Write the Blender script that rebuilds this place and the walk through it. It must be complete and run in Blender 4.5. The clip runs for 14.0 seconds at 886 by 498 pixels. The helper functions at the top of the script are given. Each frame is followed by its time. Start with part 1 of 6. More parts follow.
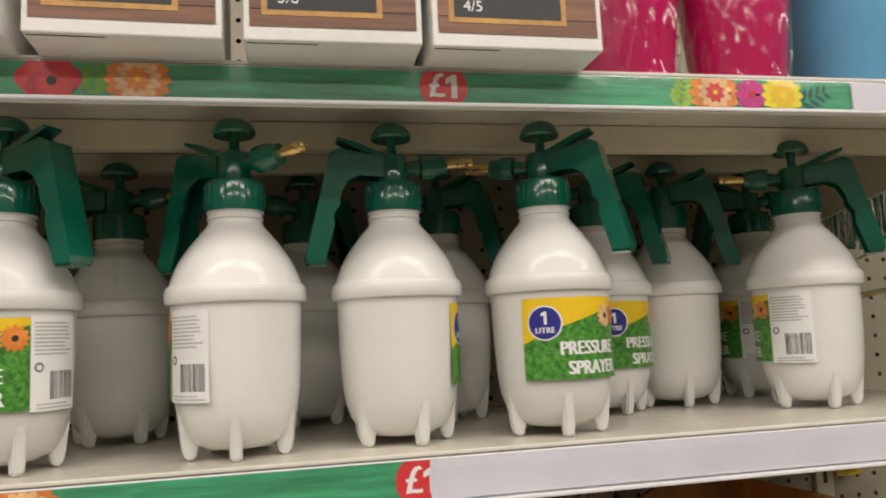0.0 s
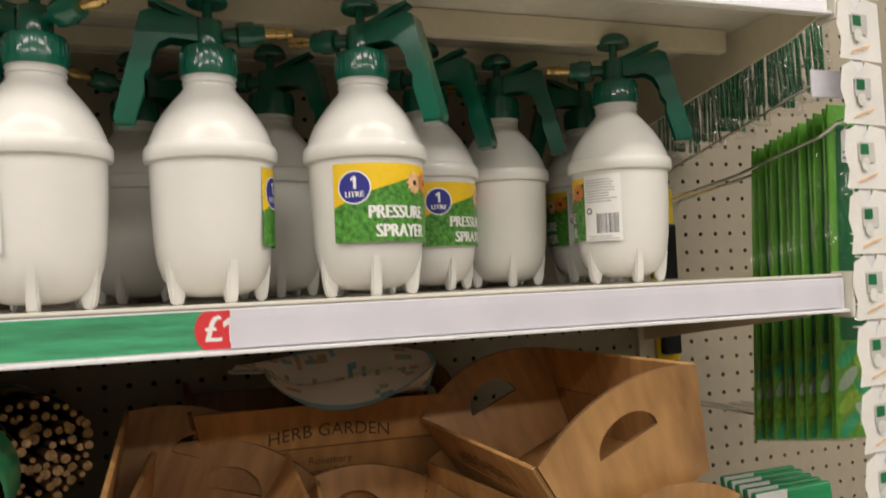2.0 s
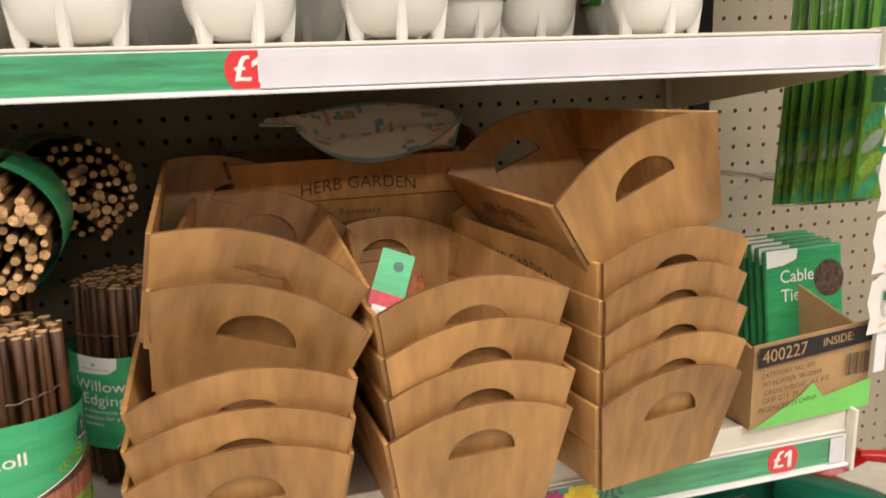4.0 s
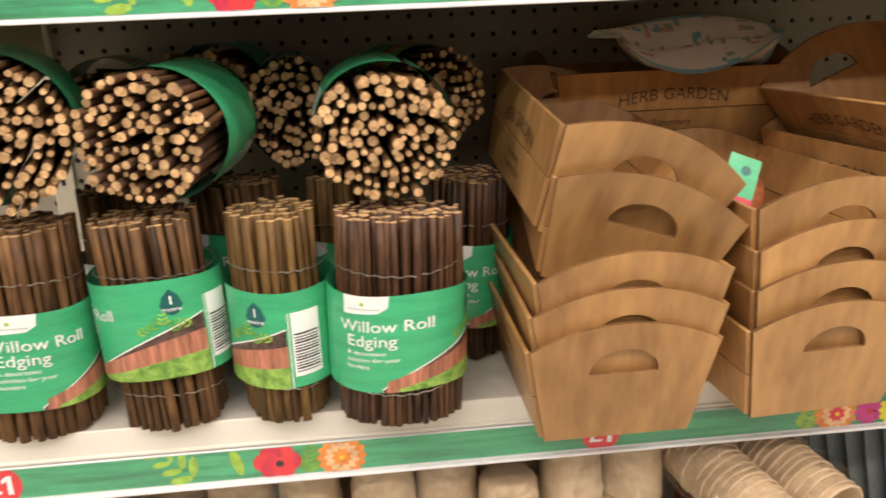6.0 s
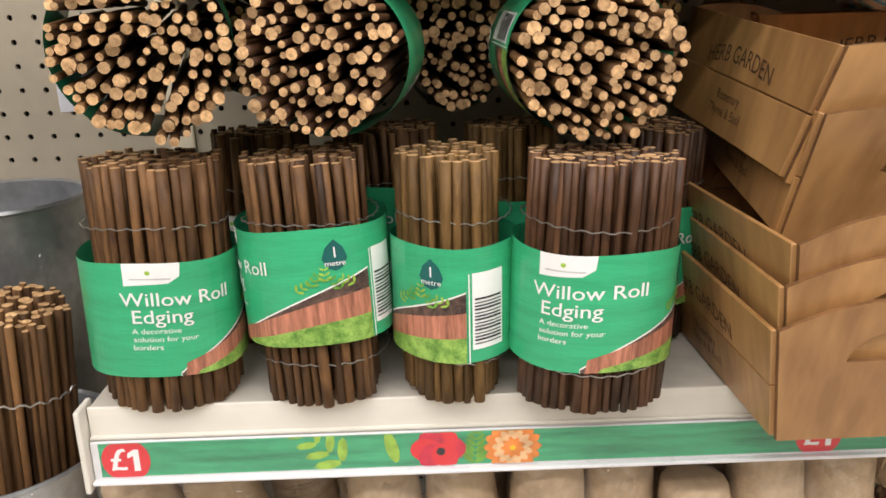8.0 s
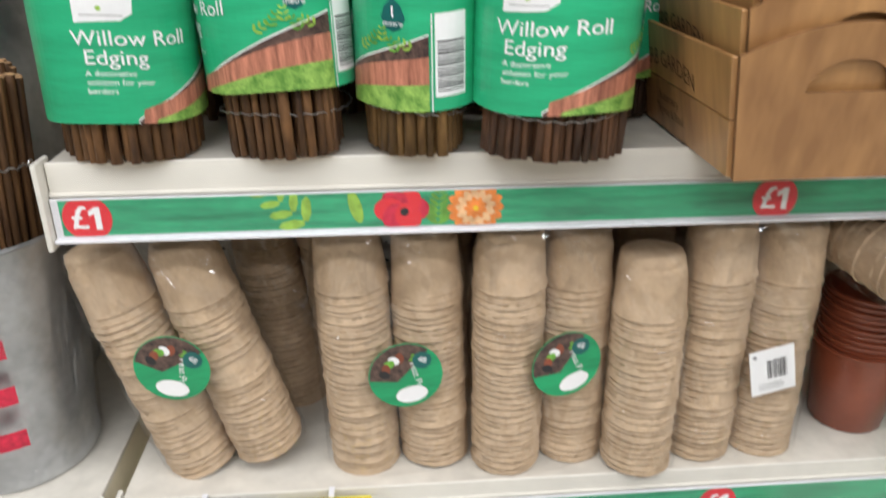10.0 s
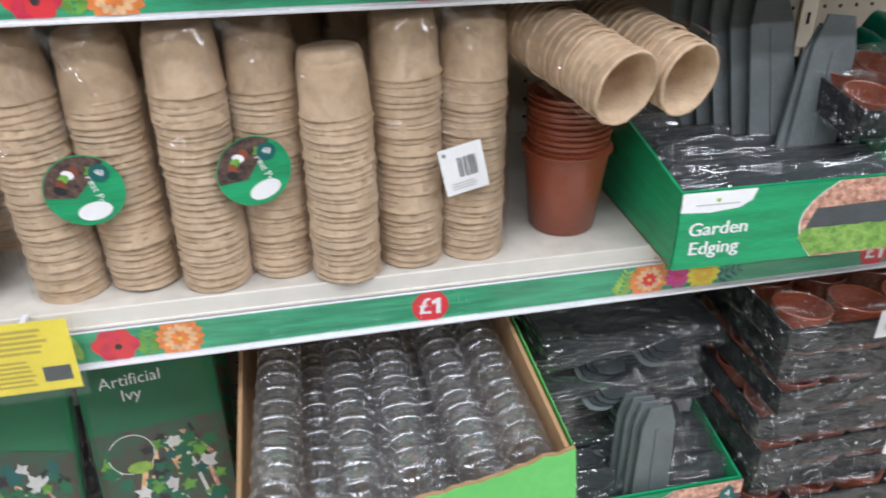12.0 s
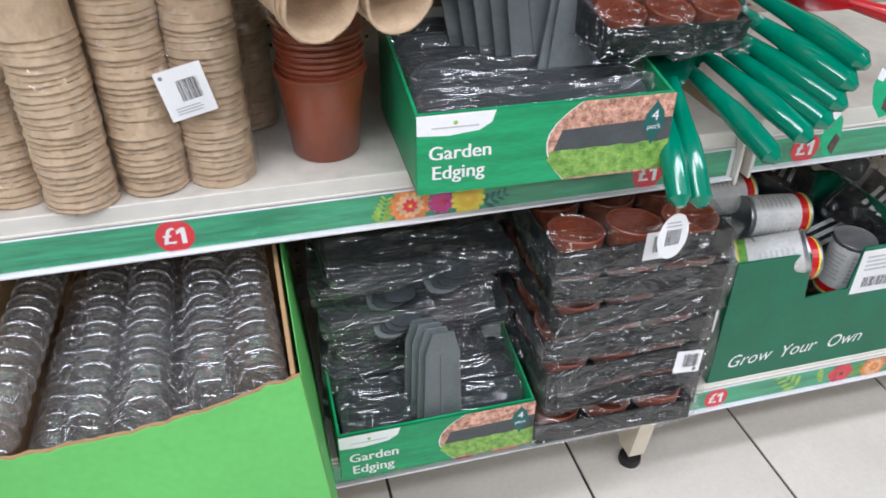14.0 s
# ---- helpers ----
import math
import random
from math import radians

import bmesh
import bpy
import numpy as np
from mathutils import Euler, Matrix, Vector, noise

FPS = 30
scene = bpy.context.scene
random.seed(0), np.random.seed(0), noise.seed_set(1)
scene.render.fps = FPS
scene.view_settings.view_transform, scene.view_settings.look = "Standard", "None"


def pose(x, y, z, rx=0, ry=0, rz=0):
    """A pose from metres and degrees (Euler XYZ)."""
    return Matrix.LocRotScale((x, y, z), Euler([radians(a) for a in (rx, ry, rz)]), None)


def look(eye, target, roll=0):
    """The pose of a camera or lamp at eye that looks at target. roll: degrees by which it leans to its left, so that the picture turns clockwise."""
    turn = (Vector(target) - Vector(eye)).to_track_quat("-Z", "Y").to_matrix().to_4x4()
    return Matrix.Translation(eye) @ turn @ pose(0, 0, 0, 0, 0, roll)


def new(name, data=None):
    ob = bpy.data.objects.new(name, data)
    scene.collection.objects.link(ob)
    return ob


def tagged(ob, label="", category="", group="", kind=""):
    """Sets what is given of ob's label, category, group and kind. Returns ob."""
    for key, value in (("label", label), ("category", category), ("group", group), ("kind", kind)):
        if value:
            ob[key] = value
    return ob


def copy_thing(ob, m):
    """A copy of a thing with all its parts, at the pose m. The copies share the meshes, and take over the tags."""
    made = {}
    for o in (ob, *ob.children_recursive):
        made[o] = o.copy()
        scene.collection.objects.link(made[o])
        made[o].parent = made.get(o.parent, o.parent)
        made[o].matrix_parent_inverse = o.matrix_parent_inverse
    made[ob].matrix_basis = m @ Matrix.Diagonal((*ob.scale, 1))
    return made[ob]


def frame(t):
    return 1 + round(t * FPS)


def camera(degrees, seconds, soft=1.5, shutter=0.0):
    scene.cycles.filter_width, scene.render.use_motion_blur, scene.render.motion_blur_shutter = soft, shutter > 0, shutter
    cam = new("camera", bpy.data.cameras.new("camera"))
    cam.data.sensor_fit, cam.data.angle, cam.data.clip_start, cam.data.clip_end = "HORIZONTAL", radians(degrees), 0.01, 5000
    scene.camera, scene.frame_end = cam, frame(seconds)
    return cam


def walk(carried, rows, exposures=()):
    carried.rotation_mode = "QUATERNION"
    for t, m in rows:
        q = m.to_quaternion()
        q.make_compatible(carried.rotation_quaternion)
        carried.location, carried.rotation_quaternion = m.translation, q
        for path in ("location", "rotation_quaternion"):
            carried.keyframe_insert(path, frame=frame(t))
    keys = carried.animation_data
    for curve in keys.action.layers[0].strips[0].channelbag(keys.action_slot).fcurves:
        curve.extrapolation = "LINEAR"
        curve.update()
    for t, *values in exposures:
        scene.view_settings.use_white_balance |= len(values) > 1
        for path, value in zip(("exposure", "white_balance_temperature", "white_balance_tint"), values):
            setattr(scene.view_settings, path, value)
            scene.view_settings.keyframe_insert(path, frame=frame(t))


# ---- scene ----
cam = camera(59.2, 14.0, soft=1.6, shutter=0.4)
PATH = [
    (0, (0.029, 0.041, 1.396), (0.449, 1.982, 1.629), -2.7),
    (0.5, (0.049, 0.027, 1.387), (0.542, 1.955, 1.593), -2.9),
    (1, (0.068, 0.016, 1.378), (0.625, 1.928, 1.562), -2.9),
    (1.5, (0.083, 0.013, 1.358), (0.697, 1.912, 1.491), -2.5),
    (2, (0.098, 0.008, 1.33), (0.744, 1.9, 1.401), -2.4),
    (2.2, (0.103, 0.008, 1.321), (0.757, 1.898, 1.353), -2.2),
    (4.3, (0.089, -0.018, 1.285), (0.59, 1.857, 0.802), -2.5),
    (4.5, (0.075, -0.023, 1.281), (0.539, 1.858, 0.784), -2.8),
    (5, (0.027, -0.03, 1.282), (0.374, 1.863, 0.738), -3.3),
    (5.5, (-0.036, -0.034, 1.277), (0.217, 1.868, 0.712), -3.0),
    (6, (-0.1, -0.032, 1.276), (0.084, 1.873, 0.696), -2.4),
    (6.5, (-0.153, 0.009, 1.256), (-0.029, 1.919, 0.675), -2.1),
    (7, (-0.185, 0.054, 1.237), (-0.095, 1.965, 0.655), -2.0),
    (7.2, (-0.192, 0.068, 1.231), (-0.119, 1.981, 0.652), -2.0),
    (9.5, (-0.212, 0.063, 1.166), (-0.132, 1.932, 0.458), -0.4),
    (10, (-0.203, 0.031, 1.112), (-0.083, 1.855, 0.299), -0.7),
    (10.5, (-0.176, -0.01, 1.047), (-0.013, 1.809, 0.232), -1.9),
    (11, (-0.144, -0.016, 1.033), (0.104, 1.758, 0.143), -1.4),
    (11.5, (-0.085, -0.029, 1.016), (0.218, 1.717, 0.089), -1.2),
    (12, (-0.022, -0.039, 1.013), (0.332, 1.665, 0.027), -0.5),
    (12.5, (0.054, -0.055, 1.01), (0.43, 1.617, -0.022), -0.1),
    (13, (0.114, -0.068, 1.003), (0.506, 1.571, -0.074), 0.0),
    (13.5, (0.157, -0.075, 1.002), (0.566, 1.54, -0.105), 0.1),
    (14, (0.187, -0.078, 0.999), (0.613, 1.516, -0.132), 0.3),
]
EXPOSURES = [(0.0, -0.92, 6850, 13), (2.2, -0.72, 6850, 13), (4.3, -0.22, 7100, 16), (5.0, -0.15, 7100, 17), (7.2, -0.20, 6700, 16), (9.5, -0.33, 6000, 13), (11.0, -0.42, 5800, 11), (12.5, -0.32, 5550, 15), (14.0, -0.34, 5550, 15)]
walk(cam, [(t, look(eye, target, roll)) for t, eye, target, roll in PATH], EXPOSURES)


# ---- world, lights ----
world = bpy.data.worlds.new("store_air")
scene.world = world
world.use_nodes = True
world.node_tree.nodes["Background"].inputs["Color"].default_value = (0.9, 0.95, 1.0, 1)
world.node_tree.nodes["Background"].inputs["Strength"].default_value = 0.02
LAMP_POWER = {-0.30: 23.0, -1.20: 27.0, -2.60: 34.0}     # watts, by row
LAMPS = [(x, y) for y in LAMP_POWER for x in (-2.4, -0.75, 0.9, 2.55)]
for lx, ly in LAMPS:
    lamp = bpy.data.lights.new("ceiling_lamp", "AREA")
    lamp.shape, lamp.size, lamp.size_y = "RECTANGLE", 1.45, 0.26
    lamp.energy, lamp.color = LAMP_POWER[ly], (1.0, 0.96, 0.90)
    ob = new("ceiling_lamp", lamp)
    ob.matrix_world = pose(lx, ly, 2.86)


# ---- materials ----
def mat(name, base, rough=0.5, metal=0.0, var=0.12, scale=18.0, fine=160.0, bump=0.08, other=None, rnd=0.12, stretch=(1, 1, 1), coat=0.0, sss=0.0, spec=0.5, blur=0.15):
    m = bpy.data.materials.new(name)
    m.use_nodes = True
    nt = m.node_tree
    N, L = nt.nodes.new, nt.links.new
    bsdf = nt.nodes["Principled BSDF"]
    tc, info, mp = N("ShaderNodeTexCoord"), N("ShaderNodeObjectInfo"), N("ShaderNodeMapping")
    shift = N("ShaderNodeVectorMath"); shift.operation = "SCALE"
    shift.inputs[0].default_value = (3.1, 5.7, 4.3)
    L(info.outputs["Random"], shift.inputs["Scale"])
    L(tc.outputs["Object"], mp.inputs["Vector"]); L(shift.outputs[0], mp.inputs["Location"])
    mp.inputs["Scale"].default_value = stretch
    n1, n2 = N("ShaderNodeTexNoise"), N("ShaderNodeTexNoise")
    n1.inputs["Scale"].default_value, n2.inputs["Scale"].default_value = scale, fine
    n1.inputs["Detail"].default_value = 5
    L(mp.outputs[0], n1.inputs["Vector"]); L(mp.outputs[0], n2.inputs["Vector"])
    add = N("ShaderNodeMath"); add.operation = "MULTIPLY_ADD"
    L(n2.outputs["Fac"], add.inputs[0]); add.inputs[1].default_value = 0.45
    L(n1.outputs["Fac"], add.inputs[2])
    ramp = N("ShaderNodeMapRange")
    ramp.inputs["From Min"].default_value, ramp.inputs["From Max"].default_value = 0.5, 0.95
    L(add.outputs[0], ramp.inputs["Value"])
    mix = N("ShaderNodeMix"); mix.data_type = "RGBA"
    o = other or [c * (1 - 2 * var) for c in base]
    lo = [c * (1 - var * 0.4) if other else c for c in o]
    hi = [min(1, c * (1 + var)) for c in base]
    mix.inputs["A"].default_value, mix.inputs["B"].default_value = (*lo, 1), (*hi, 1)
    L(ramp.outputs[0], mix.inputs["Factor"])
    hsv = N("ShaderNodeHueSaturation")
    val = N("ShaderNodeMapRange")
    val.inputs["To Min"].default_value, val.inputs["To Max"].default_value = 1 - rnd, 1 + rnd
    L(info.outputs["Random"], val.inputs["Value"]); L(val.outputs[0], hsv.inputs["Value"])
    L(mix.outputs["Result"], hsv.inputs["Color"]); L(hsv.outputs[0], bsdf.inputs["Base Color"])
    rr = N("ShaderNodeMapRange")
    rr.inputs["To Min"].default_value, rr.inputs["To Max"].default_value = max(0.03, rough - blur * rough), min(1, rough + blur * rough)
    L(n1.outputs["Fac"], rr.inputs["Value"]); L(rr.outputs[0], bsdf.inputs["Roughness"])
    bsdf.inputs["Metallic"].default_value = metal
    bsdf.inputs["Specular IOR Level"].default_value = spec
    bsdf.inputs["Coat Weight"].default_value = coat
    bsdf.inputs["Coat Roughness"].default_value = min(0.12, rough * 0.35)
    if sss:
        bsdf.inputs["Subsurface Weight"].default_value = sss
        bsdf.inputs["Subsurface Radius"].default_value = (0.02, 0.02, 0.018)
        bsdf.inputs["Subsurface Scale"].default_value = 0.6
    if bump:
        b = N("ShaderNodeBump")
        b.inputs["Strength"].default_value, b.inputs["Distance"].default_value = bump, 0.002
        L(add.outputs[0], b.inputs["Height"]); L(b.outputs[0], bsdf.inputs["Normal"])
    return m


def film(name, tint=(1, 1, 1), gloss=0.10, wrinkle=0.6, scale=22.0, haze=0.06, rough=0.04, depth=0.01, stretch=(1, 1, 1), edge=0.3):
    """Thin clear plastic: see-through with crinkled gloss and a little milky haze."""
    m = bpy.data.materials.new(name)
    m.use_nodes = True
    nt = m.node_tree
    N, L = nt.nodes.new, nt.links.new
    nt.nodes.remove(nt.nodes["Principled BSDF"])
    out = nt.nodes["Material Output"]
    tc, n1 = N("ShaderNodeTexCoord"), N("ShaderNodeTexNoise")
    n1.inputs["Scale"].default_value, n1.inputs["Detail"].default_value = scale, 1.2
    n1.inputs["Distortion"].default_value = 1.8
    mp = N("ShaderNodeMapping")
    mp.inputs["Scale"].default_value = stretch
    L(tc.outputs["Object"], mp.inputs["Vector"])
    L(mp.outputs[0], n1.inputs["Vector"])
    b = N("ShaderNodeBump")
    b.inputs["Strength"].default_value, b.inputs["Distance"].default_value = wrinkle, depth
    n3, mx = N("ShaderNodeTexVoronoi"), N("ShaderNodeMath")
    n3.inputs["Scale"].default_value = scale * 1.6
    mx.operation = "MULTIPLY_ADD"; mx.inputs[1].default_value = 0.45
    L(mp.outputs[0], n3.inputs["Vector"])
    # sharp pulled creases: the fold of the noise about its middle
    sub, fold = N("ShaderNodeMath"), N("ShaderNodeMath")
    sub.operation, fold.operation = "SUBTRACT", "ABSOLUTE"
    sub.inputs[1].default_value = 0.5
    L(n1.outputs["Fac"], sub.inputs[0]); L(sub.outputs[0], fold.inputs[0])
    L(n3.outputs["Distance"], mx.inputs[0]); L(fold.outputs[0], mx.inputs[2]); L(mx.outputs[0], b.inputs["Height"])
    tr, gl, df = N("ShaderNodeBsdfTransparent"), N("ShaderNodeBsdfGlossy"), N("ShaderNodeBsdfDiffuse")
    tr.inputs["Color"].default_value = (*tint, 1)
    gl.inputs["Roughness"].default_value = rough
    df.inputs["Color"].default_value = (0.75, 0.75, 0.75, 1)
    fr, pw, mm = N("ShaderNodeLayerWeight"), N("ShaderNodeMath"), N("ShaderNodeMath")
    fr.inputs["Blend"].default_value = 0.5
    pw.operation = "POWER"; pw.inputs[1].default_value = 3.5
    mm.operation = "MULTIPLY_ADD"; mm.inputs[1].default_value = edge; mm.inputs[2].default_value = gloss
    L(b.outputs[0], gl.inputs["Normal"])
    L(fr.outputs["Facing"], pw.inputs[0]); L(pw.outputs[0], mm.inputs[0])
    m1, m2 = N("ShaderNodeMixShader"), N("ShaderNodeMixShader")
    m1.inputs[0].default_value = haze
    L(tr.outputs[0], m1.inputs[1]); L(df.outputs[0], m1.inputs[2])
    L(mm.outputs[0], m2.inputs[0]); L(m1.outputs[0], m2.inputs[1]); L(gl.outputs[0], m2.inputs[2])
    L(m2.outputs[0], out.inputs["Surface"])
    return m


M = {}
M["enamel"] = mat("cream_enamel", (0.74, 0.665, 0.51), 0.36, var=0.05, scale=6, fine=90, bump=0.02, rnd=0.03)
M["enamel_white"] = mat("white_enamel", (0.72, 0.69, 0.61), 0.35, var=0.05, scale=5, fine=70, bump=0.02, rnd=0.02)
M["scuff"] = mat("scuffed_shelf_top", (0.64, 0.605, 0.525), 0.33, var=0.10, scale=9, fine=60, bump=0.03, rnd=0.02)
# the cream enamel at about half strength: shade of the bays put into the colour
M["panel"] = mat("shaded_pegboard_enamel", (0.40, 0.352, 0.270), 0.42, var=0.05, scale=4, fine=60, bump=0.02, rnd=0.02)
# near-black for painted shade in holes and slots, also carton seams and printed gaps
M["dark"] = mat("shade_and_gap_black", (0.03, 0.03, 0.03), 0.8, var=0.2)
M["rail"] = mat("white_ticket_rail", (0.78, 0.78, 0.80), 0.28, var=0.04, scale=12, bump=0.02, rnd=0.02)
M["rail_white"] = mat("lavender_white_ticket", (0.70, 0.69, 0.77), 0.22, var=0.04, scale=14, bump=0.02, rnd=0.01, coat=0.4)
M["ticket"] = mat("green_woodgrain_ticket", (0.045, 0.36, 0.17), 0.3, var=0.22, scale=6, fine=40, bump=0.01, rnd=0.0, stretch=(2, 2, 26), coat=0.35)
M["red"] = mat("red_print", (0.72, 0.03, 0.04), 0.35, var=0.05, bump=0.0, rnd=0.02, coat=0.3)
M["white"] = mat("white_print", (0.85, 0.85, 0.84), 0.4, var=0.03, bump=0.0, rnd=0.02)
M["black"] = mat("black_print", (0.02, 0.02, 0.022), 0.4, var=0.1, bump=0.0, rnd=0.0)
M["grey_print"] = mat("grey_print", (0.25, 0.25, 0.25), 0.5, var=0.1, bump=0.0, rnd=0.0)
M["light_grey"] = mat("light_grey_print", (0.55, 0.55, 0.53), 0.5, var=0.08, bump=0.0, rnd=0.0)
M["yellow"] = mat("yellow_print", (0.85, 0.56, 0.02), 0.35, var=0.05, bump=0.0, rnd=0.0)
M["lemon"] = mat("lemon_print", (0.86, 0.72, 0.03), 0.35, var=0.05, bump=0.0, rnd=0.0)
M["orange"] = mat("orange_print", (0.85, 0.27, 0.05), 0.35, var=0.15, scale=90, bump=0.0, rnd=0.0)
M["peach"] = mat("peach_print", (0.90, 0.55, 0.28), 0.4, var=0.15, scale=90, bump=0.0, rnd=0.0)
M["crimson"] = mat("crimson_print", (0.62, 0.02, 0.06), 0.35, var=0.2, scale=120, bump=0.0, rnd=0.0)
M["magenta"] = mat("magenta_print", (0.62, 0.03, 0.26), 0.35, var=0.15, scale=90, bump=0.0, rnd=0.0)
M["lime"] = mat("lime_print", (0.33, 0.55, 0.07), 0.4, var=0.2, scale=90, bump=0.0, rnd=0.0)
M["navy"] = mat("navy_print", (0.03, 0.035, 0.25), 0.3, var=0.05, bump=0.0, rnd=0.0)
M["grass"] = mat("printed_grass", (0.10, 0.34, 0.05), 0.35, var=0.2, scale=250, fine=800, bump=0.0, other=(0.015, 0.10, 0.015), rnd=0.0)
M["lawn"] = mat("printed_lawn", (0.30, 0.48, 0.10), 0.4, var=0.15, scale=120, fine=500, bump=0.0, other=(0.08, 0.22, 0.03), rnd=0.0)
M["soil"] = mat("printed_soil", (0.13, 0.08, 0.06), 0.4, var=0.2, scale=160, fine=600, bump=0.0, other=(0.02, 0.012, 0.015), rnd=0.0)
M["brickprint"] = mat("printed_willow_border", (0.52, 0.21, 0.13), 0.4, var=0.2, scale=30, fine=220, bump=0.0, other=(0.22, 0.08, 0.05), rnd=0.0, stretch=(8, 8, 0.6))
M["leafprint"] = mat("printed_leaf", (0.16, 0.40, 0.05), 0.4, var=0.2, scale=120, bump=0.0, rnd=0.0)
M["chips"] = mat("printed_bark_chips", (0.72, 0.42, 0.30), 0.4, var=0.2, scale=140, fine=420, bump=0.0, other=(0.22, 0.08, 0.05), rnd=0.0)
M["sleeve"] = mat("green_paper_sleeve", (0.035, 0.42, 0.19), 0.33, var=0.10, scale=5, fine=45, bump=0.01, rnd=0.03, stretch=(2, 2, 22), coat=0.2)
M["teal"] = mat("teal_print", (0.01, 0.12, 0.11), 0.35, var=0.08, bump=0.0, rnd=0.0)
M["poly"] = mat("milky_polythene", (0.77, 0.765, 0.74), 0.34, var=0.02, scale=10, fine=60, bump=0.003, rnd=0.05, sss=0.2, coat=0.42, spec=0.4)
M["greenplastic"] = mat("bottle_green_plastic", (0.002, 0.122, 0.074), 0.17, var=0.08, scale=20, fine=200, bump=0.006, rnd=0.08, coat=0.5)
M["brass"] = mat("brass", (0.80, 0.55, 0.22), 0.25, metal=1.0, var=0.1, bump=0.02, rnd=0.05)
M["bark"] = mat("willow_bark", (0.15, 0.074, 0.027), 0.6, var=0.3, scale=40, fine=260, bump=0.35, other=(0.055, 0.027, 0.013), rnd=0.42, stretch=(1, 1, 0.25), spec=0.3)
M["bark_dark"] = mat("purple_brown_bark", (0.105, 0.048, 0.021), 0.5, var=0.3, scale=40, fine=260, bump=0.4, other=(0.030, 0.014, 0.008), rnd=0.42, stretch=(1, 1, 0.25), spec=0.35)
M["bark_olive"] = mat("olive_brown_bark", (0.17, 0.095, 0.030), 0.6, var=0.28, scale=40, fine=260, bump=0.35, other=(0.07, 0.036, 0.012), rnd=0.42, stretch=(1, 1, 0.25), spec=0.3)
M["cut"] = mat("cut_willow_end", (0.60, 0.385, 0.19), 0.7, var=0.22, scale=160, fine=500, bump=0.3, other=(0.33, 0.18, 0.075), rnd=0.30)
M["wire"] = mat("galvanised_wire", (0.52, 0.51, 0.49), 0.35, metal=0.9, var=0.1, bump=0.0)
M["ply"] = mat("stained_plywood", (0.47, 0.255, 0.093), 0.46, var=0.18, scale=7, fine=55, bump=0.05, other=(0.27, 0.13, 0.045), rnd=0.16, stretch=(1.6, 1.6, 0.30), coat=0.12)
M["plyedge"] = mat("plywood_edge", (0.20, 0.095, 0.034), 0.6, var=0.25, scale=30, fine=200, bump=0.1, rnd=0.15)
M["burn"] = mat("burnt_lettering", (0.10, 0.05, 0.022), 0.7, var=0.3, scale=200, bump=0.0, rnd=0.0)
M["peat"] = mat("pressed_peat_fibre", (0.535, 0.395, 0.252), 0.85, var=0.08, scale=60, fine=420, bump=0.35, other=(0.44, 0.318, 0.200), rnd=0.06)
M["terracotta"] = mat("terracotta_plastic", (0.245, 0.062, 0.028), 0.33, var=0.10, scale=20, fine=120, bump=0.03, rnd=0.1, coat=0.15)
M["slate"] = mat("grey_plastic", (0.062, 0.070, 0.074), 0.36, var=0.12, scale=30, fine=200, bump=0.05, rnd=0.15)
M["blackplastic"] = mat("black_plastic", (0.012, 0.013, 0.014), 0.35, var=0.15, scale=30, bump=0.04, rnd=0.15, spec=0.2)
M["card"] = mat("brown_cardboard", (0.42, 0.26, 0.125), 0.75, var=0.08, scale=10, fine=180, bump=0.06, rnd=0.05)
M["cardgreen"] = mat("lime_green_carton", (0.16, 0.58, 0.13), 0.5, var=0.06, scale=8, fine=120, bump=0.04, rnd=0.02)
M["cartongreen"] = mat("printed_green_carton", (0.022, 0.33, 0.125), 0.42, var=0.14, scale=5, fine=40, bump=0.03, rnd=0.02, stretch=(2, 2, 16))
M["darkgreen"] = mat("deep_green_carton", (0.010, 0.15, 0.075), 0.4, var=0.08, bump=0.02, rnd=0.02)
M["trowelgreen"] = mat("glossy_green_handle", (0.003, 0.20, 0.115), 0.13, var=0.06, scale=12, bump=0.01, rnd=0.06, coat=0.6)
M["zinc"] = mat("galvanised_zinc", (0.50, 0.52, 0.54), 0.38, metal=0.85, var=0.14, scale=14, fine=90, bump=0.06, rnd=0.06)
M["steel"] = mat("chromed_wire", (0.75, 0.75, 0.75), 0.18, metal=1.0, var=0.05, bump=0.0)
M["pinkpot"] = mat("hot_pink_plastic", (0.62, 0.012, 0.13), 0.25, var=0.06, bump=0.01, rnd=0.04, coat=0.4)
M["bluepot"] = mat("sky_blue_plastic", (0.15, 0.46, 0.75), 0.4, var=0.05, bump=0.01, rnd=0.02)
M["boxwhite"] = mat("white_carton", (0.78, 0.77, 0.74), 0.45, var=0.04, bump=0.02, rnd=0.02)
M["boxwood"] = mat("printed_timber", (0.23, 0.105, 0.06), 0.4, var=0.25, scale=6, fine=30, bump=0.0, other=(0.09, 0.04, 0.025), rnd=0.0, stretch=(0.6, 1, 9))
M["chalk"] = mat("printed_chalkboard", (0.018, 0.022, 0.026), 0.4, var=0.2, scale=20, bump=0.0, rnd=0.0)
M["goldwood"] = mat("printed_pine_frame", (0.55, 0.29, 0.08), 0.4, var=0.15, scale=20, bump=0.0, rnd=0.0)
M["cloth"] = mat("white_printed_cotton", (0.90, 0.89, 0.89), 0.85, var=0.04, scale=40, fine=600, bump=0.1, rnd=0.0)
M["palepink"] = mat("pale_pink_print", (0.72, 0.42, 0.45), 0.85, var=0.08, bump=0.05, rnd=0.0)
M["sage"] = mat("sage_print", (0.42, 0.55, 0.42), 0.85, var=0.08, bump=0.05, rnd=0.0)
